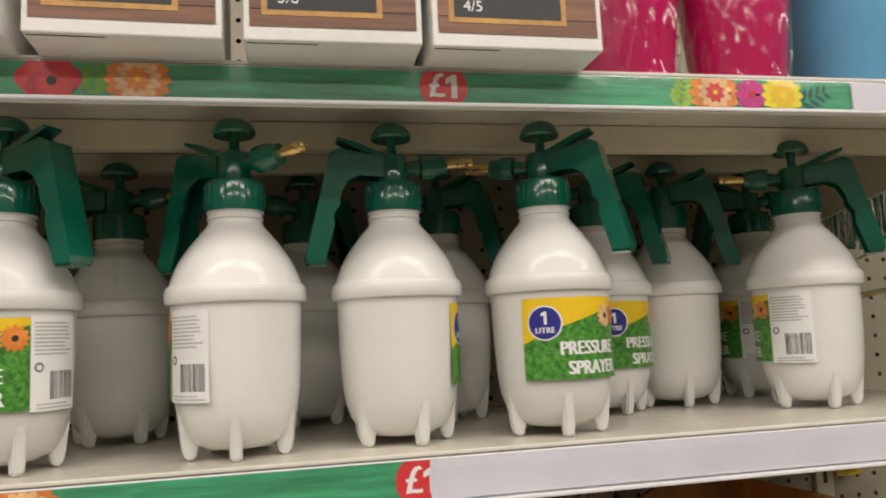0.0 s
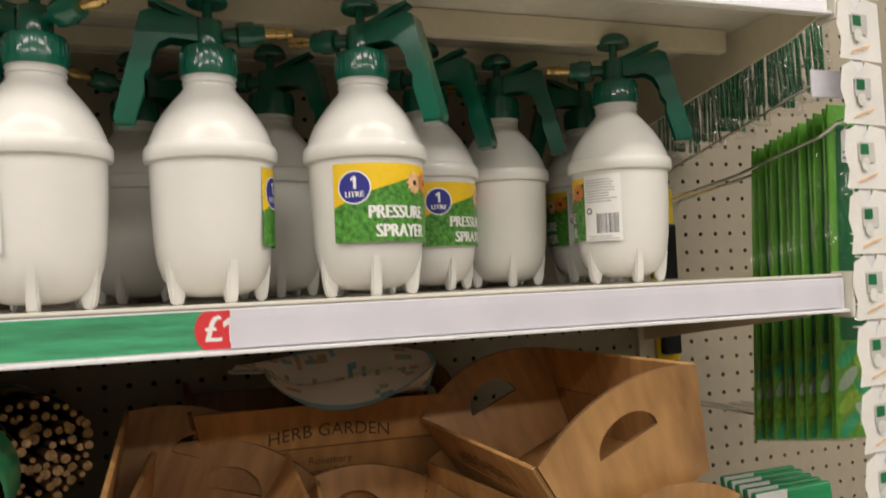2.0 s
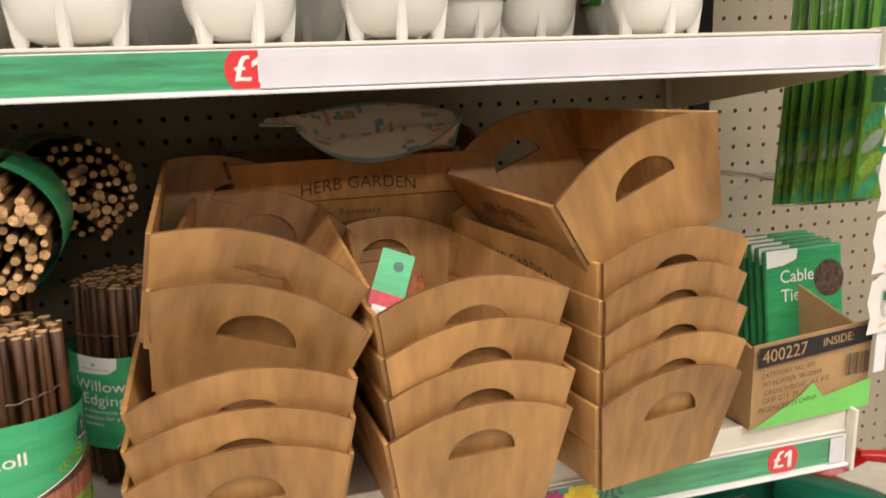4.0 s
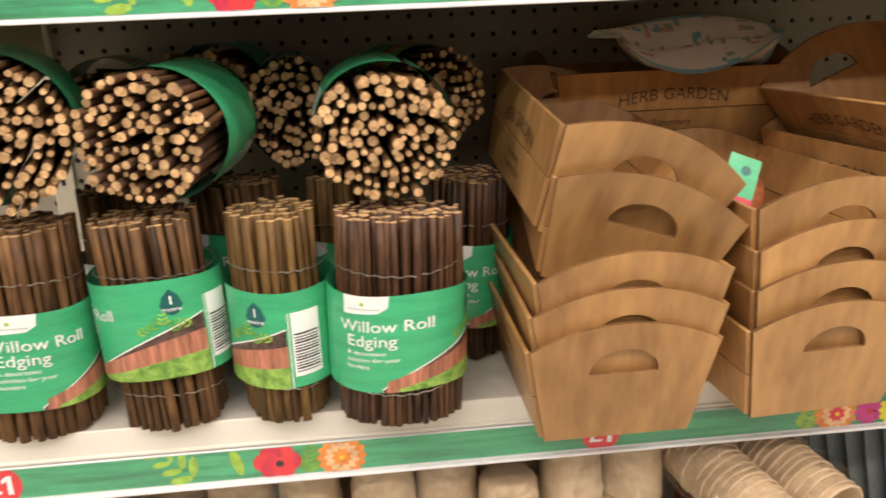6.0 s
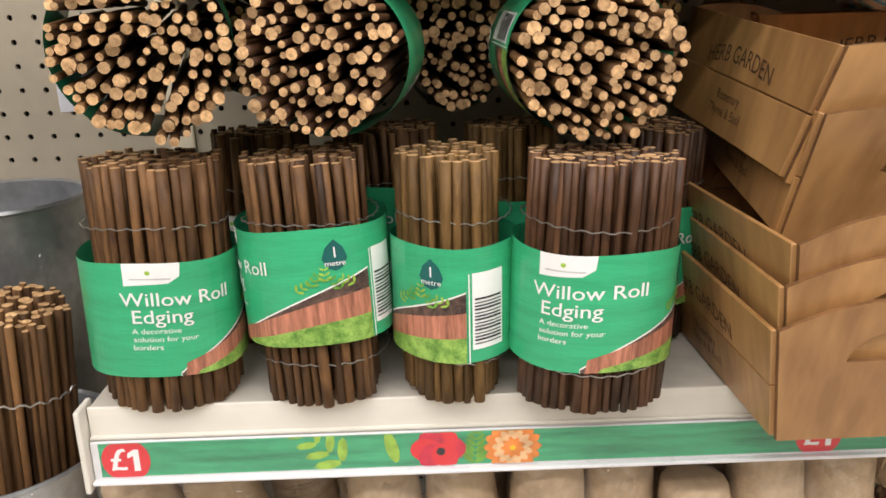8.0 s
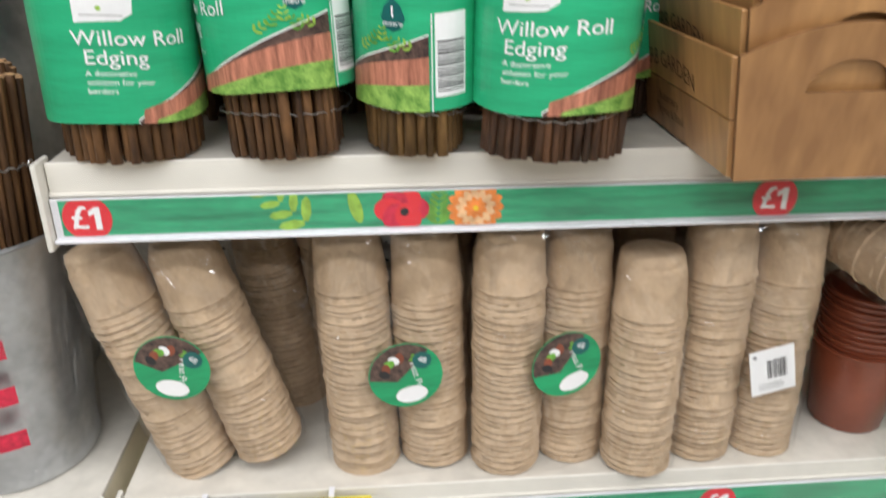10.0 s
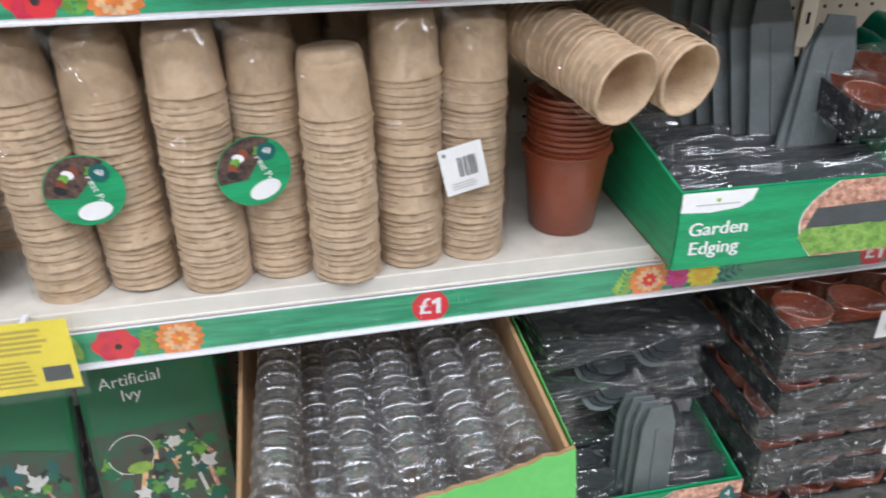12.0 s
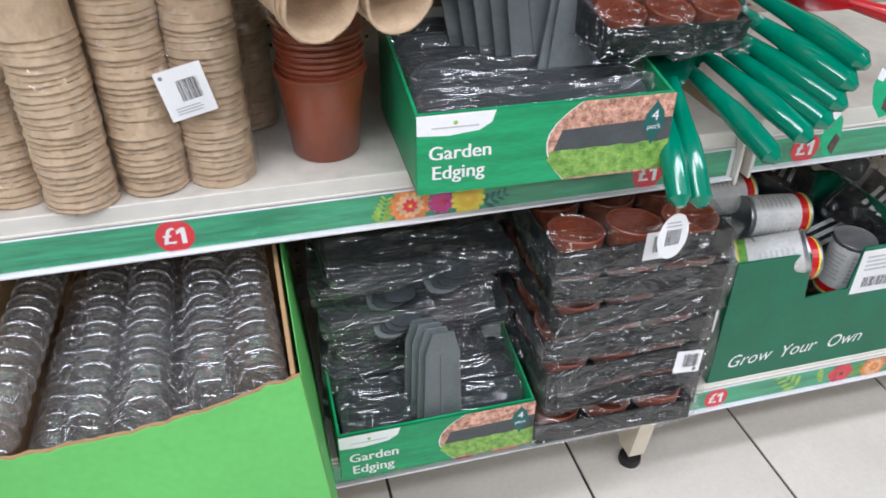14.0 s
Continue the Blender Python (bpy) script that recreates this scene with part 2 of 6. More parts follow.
M["ink"] = mat("olive_small_print", (0.52, 0.42, 0.03), 0.4, var=0.05, bump=0.0, rnd=0.0)
M["skyblue"] = mat("pale_blue_trim", (0.25, 0.55, 0.70), 0.8, var=0.08, bump=0.05, rnd=0.0)
M["tile"] = mat("cream_floor_tile", (0.70, 0.66, 0.58), 0.22, var=0.05, scale=5, fine=140, bump=0.02, rnd=0.05)
M["grout"] = mat("dark_grout", (0.055, 0.05, 0.045), 0.85, var=0.2, scale=50, bump=0.1)
M["wallpaint"] = mat("grey_wall_paint", (0.17, 0.165, 0.16), 0.6, var=0.04, scale=2, fine=60, bump=0.03)
# mottle of the unseen block opposite; its tone sets the frontal fill
M["opposite"] = mat("bounce_block_mottle", (0.20, 0.18, 0.15), 0.6, var=0.3, scale=3.5, fine=14, bump=0.0, other=(0.11, 0.13, 0.11))
M["film"] = film("clear_film", gloss=0.075, wrinkle=1.0, scale=22, haze=0.0, rough=0.07, depth=0.022, stretch=(1, 1, 0.5), edge=0.22)
M["film_silver"] = film("creased_film", gloss=0.16, wrinkle=1.0, scale=26, haze=0.02, rough=0.05, depth=0.050, stretch=(0.3, 1, 1), edge=0.3)
M["film_dark"] = film("crinkled_film", gloss=0.12, wrinkle=1.0, scale=38, haze=0.0, rough=0.05, depth=0.030, stretch=(0.45, 1, 1), edge=0.12)
M["cup"] = film("clear_cup_plastic", gloss=0.32, wrinkle=0.30, scale=40, haze=0.07, rough=0.07, depth=0.008, edge=0.45)
M["clearstrip"] = film("clear_ticket_cover", gloss=0.02, wrinkle=0.03, scale=8, haze=0.02)
M["hangergreen"] = mat("leaf_green_card", (0.13, 0.40, 0.05), 0.35, var=0.15, scale=10, bump=0.01, rnd=0.2)
M["packgreen"] = mat("dark_green_card", (0.012, 0.16, 0.06), 0.35, var=0.12, scale=12, bump=0.01, rnd=0.12)
M["ivy"] = mat("printed_ivy", (0.02, 0.09, 0.045), 0.3, var=0.3, scale=60, fine=180, bump=0.0, other=(0.10, 0.06, 0.05), rnd=0.05)
M["canlabel"] = mat("can_paper", (0.70, 0.70, 0.66), 0.4, var=0.08, scale=40, bump=0.01, rnd=0.06)
M["redplastic"] = mat("red_plastic", (0.55, 0.012, 0.015), 0.25, var=0.06, bump=0.01, coat=0.3)
M["stone"] = mat("orange_net_bulbs", (0.42, 0.12, 0.04), 0.6, var=0.3, scale=60, bump=0.3)
M["rubber"] = mat("black_rubber", (0.015, 0.015, 0.015), 0.6, var=0.2)
M["stakegrey"] = mat("light_grey_plastic", (0.15, 0.168, 0.168), 0.42, var=0.10, scale=24, fine=200, bump=0.04, rnd=0.18)


# ---- mesh helpers ----
def link(name, bm, mats, parent=None, label="", smooth=False):
    me = bpy.data.meshes.new(name)
    bm.normal_update()
    bm.to_mesh(me)
    bm.free()
    for m in (mats if isinstance(mats, (list, tuple)) else [mats]):
        me.materials.append(M[m])
    if smooth:
        for p in me.polygons:
            p.use_smooth = True
        me.set_sharp_from_angle(angle=radians(35))
    ob = new(name, me)
    if parent is not None:
        ob.parent = parent
    if label:
        ob["label"] = label
    return ob


def part(name, bm, m, parent, label="", smooth=False):
    return link(name, bm, m, parent, label, smooth)


def share(name, me, parent, m):
    ob = new(name, me)
    ob.parent = parent
    ob.matrix_basis = m
    return ob


def empty(name, m, label, category, group="", kind=""):
    ob = new(name)
    ob.empty_display_size = 0.02
    ob.matrix_basis = m
    return tagged(ob, label, category, group, kind)


def box(bm, x0, x1, y0, y1, z0, z1, bev=0.0, mi=0):
    vs = [bm.verts.new((x, y, z)) for x in (x0, x1) for y in (y0, y1) for z in (z0, z1)]
    fs = [bm.faces.new([vs[i] for i in q]) for q in ((0, 1, 3, 2), (4, 6, 7, 5), (0, 4, 5, 1), (2, 3, 7, 6), (0, 2, 6, 4), (1, 5, 7, 3))]
    for f in fs:
        f.material_index = mi
    if bev:
        es = list({e for f in fs for e in f.edges})
        bmesh.ops.bevel(bm, geom=es, offset=bev, segments=2, profile=0.5, affect="EDGES")
    return bm


def lathe(prof, n=28, wob=0.0, caps=True):
    bm = bmesh.new()
    rings = []
    for k, (r, z) in enumerate(prof):
        rings.append([bm.verts.new(((r + wob * noise.noise((i * 0.9, k * 1.7, r * 50))) * math.cos(2 * math.pi * i / n), (r + wob * noise.noise((i * 0.9, k * 1.7 + 9, 3))) * math.sin(2 * math.pi * i / n), z + wob * 0.6 * noise.noise((i * 0.6, k, 7)))) for i in range(n)])
    for a, b in zip(rings, rings[1:]):
        for i in range(n):
            bm.faces.new((a[i], a[(i + 1) % n], b[(i + 1) % n], b[i]))
    if caps:
        bm.faces.new(rings[0][::-1])
        bm.faces.new(rings[-1])
    return bm


def tube(bm, pts, r, n=8, mi=0, cap=True):
    """A round rod along points; r one radius or one for each point."""
    pts = [Vector(p) for p in pts]
    rs = r if isinstance(r, (list, tuple)) else [r] * len(pts)
    rings = []
    u = None
    for i, p in enumerate(pts):
        d = (pts[min(i + 1, len(pts) - 1)] - pts[max(i - 1, 0)]).normalized()
        if u is None:
            u = d.orthogonal().normalized()
        u = (u - d * u.dot(d)).normalized()
        v = d.cross(u)
        rings.append([bm.verts.new(p + (u * math.cos(2 * math.pi * k / n) + v * math.sin(2 * math.pi * k / n)) * rs[i]) for k in range(n)])
    for a, b in zip(rings, rings[1:]):
        for k in range(n):
            bm.faces.new((a[k], a[(k + 1) % n], b[(k + 1) % n], b[k])).material_index = mi
    if cap:
        bm.faces.new(rings[0][::-1]).material_index = mi
        bm.faces.new(rings[-1]).material_index = mi
    return bm


def slab(bm, outline, y0, y1, mi=0, edge=None):
    """A plate cut along an outline in x and z, from y0 to y1."""
    a = [bm.verts.new((x, y0, z)) for x, z in outline]
    b = [bm.verts.new((x, y1, z)) for x, z in outline]
    bm.faces.new(a).material_index = mi
    bm.faces.new(b[::-1]).material_index = mi
    n = len(a)
    for i in range(n):
        bm.faces.new((a[i], b[i], b[(i + 1) % n], a[(i + 1) % n])).material_index = mi if edge is None else edge
    return bm


GLYPHS = {}


def glyphs(s):
    if s not in GLYPHS:
        cu = bpy.data.curves.new("letters", "FONT")
        cu.body, cu.size, cu.resolution_u = s, 1.0, 3
        cu.align_x, cu.align_y = "CENTER", "CENTER"
        tmp = bpy.data.objects.new("letters", cu)
        me = bpy.data.meshes.new_from_object(tmp)
        GLYPHS[s] = ([tuple(v.co) for v in me.vertices], [tuple(p.vertices) for p in me.polygons])
        bpy.data.objects.remove(tmp)
        bpy.data.curves.remove(cu)
        bpy.data.meshes.remove(me)
    return GLYPHS[s]


class Print:
    """Flat printed matter: shapes in u (along) and v (up), each in a layer that stands a little prouder."""

    def __init__(self, lift=0.00025):
        self.bm, self.mats, self.lift = bmesh.new(), [], lift

    def slot(self, m):
        if m not in self.mats:
            self.mats.append(m)
        return self.mats.index(m)

    def poly(self, pts, m, layer=1):
        f = self.bm.faces.new([self.bm.verts.new((u, v, layer * self.lift)) for u, v in pts])
        f.material_index = self.slot(m)
        return self

    def rect(self, u0, u1, v0, v1, m, layer=1):
        return self.poly([(u0, v0), (u1, v0), (u1, v1), (u0, v1)], m, layer)

    def disc(self, u, v, r, m, layer=1, n=28, ry=None, tilt=0.0):
        c, s = math.cos(tilt), math.sin(tilt)
        q = [(r * math.cos(2 * math.pi * i / n), (ry or r) * math.sin(2 * math.pi * i / n)) for i in range(n)]
        return self.poly([(u + a * c - b * s, v + a * s + b * c) for a, b in q], m, layer)

    def text(self, s, u, v, size, m, layer=2, tilt=0.0, squash=1.0, bold=0.0):
        vs, fs = glyphs(s)
        c, q = math.cos(tilt) * size, math.sin(tilt) * size
        k = self.slot(m)
        for nb, db in enumerate((0.0,) if not bold else (-bold, 0.0, bold)):
            made = [self.bm.verts.new((u + x * squash * c - y * q + db, v + x * squash * q + y * c, (layer + 0.25 * nb) * self.lift)) for x, y, _ in vs]
            for f in fs:
                try:
                    self.bm.faces.new([made[i] for i in f]).material_index = k
                except ValueError:
                    pass
        return self

    def flower(self, u, v, r, petal, heart, layer=2, n=12, turn=0.0):
        for ring, (rad, lay) in enumerate(((0.62, layer), (0.40, layer + 1))):
            for i in range(n):
                a = 2 * math.pi * (i + 0.5 * ring) / n + turn
                self.disc(u + rad * r * math.cos(a), v + rad * r * math.sin(a), r * 0.40, petal, lay + 0.05 * (i % 3), 8, r * 0.20, a)
        return self.disc(u, v, r * 0.24, heart, layer + 2.3, 10)

    def sprig(self, u, v, r, m, layer=2, n=6, tilt=1.2):
        for i in range(n):
            for sgn in (-1, 1):
                a = tilt + sgn * 0.9
                x, y = u + math.cos(tilt) * r * i / n, v + math.sin(tilt) * r * i / n
                k = r * 0.22 * (1 - 0.5 * i / n)
                self.disc(x + math.cos(a) * k, y + math.sin(a) * k, k, m, layer + 0.05 * i, 7, k * 0.38, a)
        return self

    def barcode(self, u0, u1, v0, v1, layer=2, seed=1):
        rng = random.Random(seed)
        u = u0
        while u < u1:
            w = (u1 - u0) * rng.choice((0.012, 0.02, 0.035))
            self.rect(u, min(u + w, u1), v0, v1, "black", layer)
            u += w + (u1 - u0) * rng.choice((0.015, 0.025, 0.04))
        return self

    def lines(self, u0, u1, v0, v1, n, m, layer=2, seed=1, fill=0.5):
        """Unreadable small print as bars."""
        rng = random.Random(seed)
        for i in range(n):
            v = v1 - (v1 - v0) * (i + 0.5) / n
            h = (v1 - v0) / n * fill * 0.5
            self.rect(u0, u0 + (u1 - u0) * rng.uniform(0.72, 1.0), v - h, v + h, m, layer)
        return self

    def cut(self, step):
        bm = self.bm
        us = [w.co.x for w in bm.verts]
        u = math.ceil(min(us) / step) * step
        while u < max(us):
            bmesh.ops.bisect_plane(bm, geom=bm.verts[:] + bm.edges[:] + bm.faces[:], plane_co=(u, 0, 0), plane_no=(1, 0, 0))
            u += step
        return self

    def end(self, name, parent, where, label=""):
        """where(u, v, w) gives the place of each corner."""
        for w in self.bm.verts:
            w.co = where(*w.co)
        bmesh.ops.recalc_face_normals(self.bm, faces=self.bm.faces[:])
        return link(name, self.bm, self.mats, parent, label)


def front(x, y, z):
    """On an upright face that looks towards -y."""
    return lambda u, v, w: Vector((x + u, y - w, z + v))


def plane_at(m):
    return lambda u, v, w: m @ Vector((u, v, w))


def wrapped(radius, z, turn=0.0, ry=None):
    """Round an upright cylinder (or an oval one); u runs along the girth, with u = 0 at the turn angle."""
    def f(u, v, w):
        a = turn + u / radius
        return Vector(((radius + w) * math.cos(a), ((ry or radius) + w) * math.sin(a), z + v))
    return f


# ---- the setting: floor, walls, ceiling, shelving bays ----
FRONT, BACK = 0.601, 0.955          # ticket faces and the pegboard's face
X0, X1 = -0.465, 0.715              # the ends of the middle bay
Z_U, Z_S, Z_W, Z_P, Z_B = 1.603, 1.315, 0.936, 0.614, 0.210   # shelf tops


def setting(name, bm, m, label, category):
    return tagged(link(name, bm, m), label, category, kind="structure")


setting("floor", box(bmesh.new(), -4, 4.4, -3.2, 3.0, -0.10, -0.004), "grout", "dark cement joints under cream shop floor tiles", "floor")
setting("ceiling", box(bmesh.new(), -4, 4.4, -3.2, 3.0, 2.92, 3.0), "wallpaint", "plain pale grey suspended shop ceiling", "ceiling")
setting("wall_west", box(bmesh.new(), -4.1, -4.0, -3.2, 3.0, 0, 2.92), "wallpaint", "plain pale grey painted shop wall", "wall")
setting("wall_east", box(bmesh.new(), 4.4, 4.5, -3.2, 3.0, 0, 2.92), "wallpaint", "plain pale grey painted shop wall", "wall")
setting("wall_north", box(bmesh.new(), -4, 4.4, 3.0, 3.1, 0, 2.92), "wallpaint", "plain pale grey painted shop wall", "wall")
setting("wall_south", box(bmesh.new(), -4, 4.4, -3.3, -3.2, 0, 2.92), "wallpaint", "plain pale grey painted shop wall", "wall")
# added out of view: a plain block that bounces light on to the shelves
bm = bmesh.new()
box(bm, -3.4, 3.8, -2.2, -1.75, 0.02, 1.9)
setting("wall_opposite", bm, "opposite", "unseen plain block for the far side of the aisle, added to bounce light", "shelving")


def pegboard(name, x0, x1, z0, z1, pitch=0.0254, hole=0.0032):
    """A punched steel panel: a square cell round each eight-sided hole."""
    nx, nz = int((x1 - x0) / pitch), int((z1 - z0) / pitch)
    sx, sz = (x1 - x0) / nx, (z1 - z0) / nz
    verts, faces = [], []
    for i in range(nx):
        for j in range(nz):
            cx, cz = x0 + (i + 0.5) * sx, z0 + (j + 0.5) * sz
            b = len(verts)
            verts += [(cx + sx / 2 * dx, BACK, cz + sz / 2 * dz) for dx, dz in ((1, 0), (1, 1), (0, 1), (-1, 1), (-1, 0), (-1, -1), (0, -1), (1, -1))]
            verts += [(cx + hole * math.cos(k * math.pi / 4), BACK, cz + hole * math.sin(k * math.pi / 4)) for k in range(8)]
            verts += [(cx + hole * math.cos(k * math.pi / 4), BACK + 0.004, cz + hole * math.sin(k * math.pi / 4)) for k in range(8)]
            for k in range(8):
                n = (k + 1) % 8
                faces += [(b + k, b + 8 + k, b + 8 + n, b + n), (b + 8 + k, b + 16 + k, b + 16 + n, b + 8 + n)]
    me = bpy.data.meshes.new(name)
    me.from_pydata(verts, [], faces)
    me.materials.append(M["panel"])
    return tagged(new(name, me), "cream steel pegboard back panel with round holes, shade put into its colour", "back panel", kind="structure")


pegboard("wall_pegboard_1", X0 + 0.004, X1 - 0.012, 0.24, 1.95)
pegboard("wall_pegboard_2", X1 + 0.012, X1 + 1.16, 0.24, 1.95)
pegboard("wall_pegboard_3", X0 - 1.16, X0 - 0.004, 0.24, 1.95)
# an added sheet, coloured near-black so the peg holes look unlit
setting("wall_backing", box(bmesh.new(), X0 - 1.2, X1 + 1.2, BACK + 0.035, BACK + 0.05, 0.0, 2.0), "dark", "near-black sheet standing in for the shade behind the pegboard", "back panel")
for k, x in enumerate((X0, X1)):
    bm = bmesh.new()
    box(bm, x - 0.015, x + 0.011, BACK - 0.006, BACK + 0.03, 0.0, 2.0, 0.002)
    post = setting("wall_post_%d" % (k + 1), bm, "enamel", "cream slotted steel shelving upright", "upright")
    # slots are thin near-black boxes: the shade inside them is only colour
    slot = bmesh.new()
    box(slot, -0.002, 0.002, -0.0008, 0.0008, -0.008, 0.008)
    me = None
    for j in range(24):
        if me is None:
            first = part("slot", slot, "dark", post)
            first.matrix_basis = pose(x - 0.002, BACK - 0.0065, 0.40 + j * 0.05)
            me = first.data
        else:
            share("slot", me, post, pose(x - 0.002, BACK - 0.0065, 0.40 + j * 0.05))


def price(pr, u, v, r, layer=3):
    pr.disc(u, v, r, "red", layer, 32)
    pr.text("£", u - 0.31 * r, v, r * 1.45, "white", layer + 1, bold=r * 0.035, squash=0.92)
    k = r * 0.5
    pr.poly([(u + a * k, v + b * k) for a, b in ((0.62, -1), (1.12, -1), (1.12, 1), (0.72, 1), (0.16, 0.62), (0.16, 0.18), (0.62, 0.42))], "white", layer + 1)


def bouquet(pr, u, v, h, which):
    if which == "red":
        pr.sprig(u - 0.075, v - 0.3 * h, 0.05, "lime", 2, 4, 2.4)
        pr.disc(u - 0.036, v + 0.1 * h, 0.005, "lime", 2.4, 14, h * 0.48, 0.25)
        for a in range(6):
            q = a * 1.05
            pr.disc(u + 0.010 * math.cos(q), v + 0.007 * math.sin(q), 0.0118, ("crimson", "red")[a % 2], 3 + 0.05 * a, 14, 0.0100, q)
        pr.disc(u + 0.002, v - 0.002, 0.0035, "black", 3.6, 12)
        pr.sprig(u + 0.028, v - 0.45 * h, 0.030, "leafprint", 2.6, 6, 1.5)
        pr.flower(u + 0.058, v, 0.0225, "orange", "yellow", 3, 16)
        pr.flower(u + 0.058, v, 0.0160, "peach", "orange", 5.5, 13, 0.2)
        pr.flower(u + 0.058, v, 0.0095, "orange", "yellow", 8, 9, 0.4)
    else:
        pr.sprig(u - 0.040, v - 0.5 * h, 0.032, "lime", 2, 6, 1.3)
        pr.flower(u - 0.008, v, 0.0225, "orange", "peach", 3, 16)
        pr.flower(u - 0.008, v, 0.0155, "peach", "yellow", 5.5, 12, 0.2)
        pr.flower(u - 0.008, v, 0.0090, "red", "yellow", 8, 8, 0.4)
        pr.flower(u + 0.026, v - 0.001, 0.0155, "magenta", "crimson", 3, 10)
        pr.flower(u + 0.055, v - 0.001, 0.0195, "lemon", "orange", 3.4, 14)
        pr.flower(u + 0.055, v - 0.001, 0.0120, "yellow", "lemon", 6, 11, 0.2)
        pr.sprig(u + 0.074, v - 0.3 * h, 0.03, "teal", 2, 4, 0.4)


def shelf(x0, x1, top, t0, t1, discs, posies, white, label, cut=None, brackets=True):
    """A steel shelf with folded front, ticket rail and printed ticket."""
    ob = empty("shelf", pose(0, 0, 0), label, "shelf", "gondola shelves", "structure")
    bm = bmesh.new()
    box(bm, x0 + 0.002, x1 - 0.002, FRONT + 0.010, BACK - 0.004, top - 0.006, top, 0.0012)
    part("board", bm, "scuff", ob, "pale cream scuffed steel shelf board")
    bm = bmesh.new()
    box(bm, x0 + 0.002, x1 - 0.002, FRONT + 0.0065, FRONT + 0.0095, t0 - 0.004, top + 0.0015, 0.001)
    box(bm, x0 + 0.002, x1 - 0.002, FRONT + 0.004, FRONT + 0.007, t1 + 0.002, t1 + 0.005, 0.0008)
    part("front_lip", bm, "enamel_white", ob, "white folded steel front lip")
    bm = bmesh.new()
    box(bm, x0 + 0.002, x1 - 0.002, FRONT + 0.0025, FRONT + 0.005, t0 - 0.003, t1 + 0.001, 0.0006)
    box(bm, x0 + 0.002, x1 - 0.002, FRONT - 0.0035, FRONT + 0.0025, t0 - 0.0045, t0 - 0.0015, 0.0008)
    part("ticket_rail", bm, "rail", ob, "white plastic ticket rail")
    bm = bmesh.new()
    box(bm, x0 + 0.02, x1 - 0.02, FRONT + 0.13, FRONT + 0.145, top - 0.032, top - 0.0065, 0.001)
    box(bm, x0 + 0.02, x1 - 0.02, FRONT + 0.25, FRONT + 0.265, top - 0.026, top - 0.0065, 0.001)
    part("stiffener", bm, "enamel", ob)
    if brackets:
        for x, s in ((x0 + 0.0045, 1), (x1 - 0.0045, -1)):
            bm = bmesh.new()
            y = [(FRONT + 0.012, top - 0.030), (FRONT + 0.05, top - 0.042), (BACK - 0.07, top - 0.075), (BACK - 0.008, top - 0.085), (BACK - 0.008, top - 0.0065), (FRONT + 0.012, top - 0.0065)]
            slab(bm, y, -0.0014, 0.0014)
            for w in bm.verts:
                w.co = Vector((x + w.co.y, w.co.x, w.co.z))
            bmesh.ops.recalc_face_normals(bm, faces=bm.faces[:])
            part("bracket", bm, "enamel", ob, "cream steel cantilever bracket")
            bm = bmesh.new()
            box(bm, x - s * 0.0055 - 0.0022, x - s * 0.0055 + 0.0022, FRONT - 0.006, FRONT + 0.02, t0 - 0.010, top + 0.004, 0.0014)
            part("end_cap", bm, "enamel_white", ob, "cream end cap")
    pr = Print()
    h = t1 - t0
    pr.rect(x0 + 0.008, cut or x1 - 0.008, -h / 2, h / 2, "ticket", 0.5)
    for a, b in white:
        pr.rect(a, b, -h / 2, h / 2, "rail_white", 7.5)
    for u, which in posies:
        bouquet(pr, u, 0.0, h, which)
    for u in discs:
        price(pr, u, 0.0, 0.0185)
    for w in pr.bm.verts:
        w.co.y = max(-h / 2, min(h / 2, w.co.y))
    pr.end("ticket", ob, front(0, FRONT + 0.0022, (t0 + t1) / 2), "green wood-grain ticket with flowers and a red price disc")
    bm = bmesh.new()
    bm.faces.new([bm.verts.new(q) for q in ((x0 + 0.005, FRONT - 0.002, t0 - 0.001), (x1 - 0.005, FRONT - 0.002, t0 - 0.001), (x1 - 0.005, FRONT + 0.001, top - 0.002), (x0 + 0.005, FRONT + 0.001, top - 0.002))])
    part("ticket_cover", bm, "clearstrip", ob, "clear plastic ticket cover")
    return ob


shelf(X0, X1, Z_U, 1.576, 1.600, (0.157,), ((-0.121, "red"), (0.393, "mixed")), ((0.515, X1 - 0.008),), "cream shelf with a green flowered ticket strip", 0.515)
shelf(X0, X1, Z_S, 1.284, 1.312, (0.127,), ((-0.19, "red"),), ((0.1335, X1 - 0.008),), "cream shelf with a half green, half white ticket strip", 0.139)
willow_shelf = shelf(X0, X1, Z_W, 0.880, 0.909, (-0.437, 0.104, 0.632), ((-0.197, "red"), (0.346, "mixed")), ((0.69, X1 - 0.008),), "cream shelf with a green flowered ticket strip")
shelf(X0, X1, Z_P, 0.561, 0.594, (-0.437, 0.098, 0.605), ((-0.202, "red"), (0.341, "mixed")), (), "cream shelf with a green flowered ticket strip")
willow_shelf.matrix_basis = Matrix.Translation((X0, 0, Z_W)) @ pose(0, 0, 0, 0, 0.40, 0) @ Matrix.Translation((-X0, 0, -Z_W))
bottom = shelf(X0, X1, Z_B, 0.168, 0.201, (-0.3, 0.664), ((0.40, "red"),), (), "cream bottom shelf with a green ticket strip", brackets=False)
shelf(X1 + 0.018, X1 + 1.15, Z_P + 0.010, 0.568, 0.600, (0.805,), ((1.03, "red"),), (), "cream shelf with a green ticket strip")
shelf(X1 + 0.004, X1 + 1.15, Z_B, 0.168, 0.201, (0.779,), ((0.989, "red"),), (), "cream bottom shelf with a green ticket strip", brackets=False)
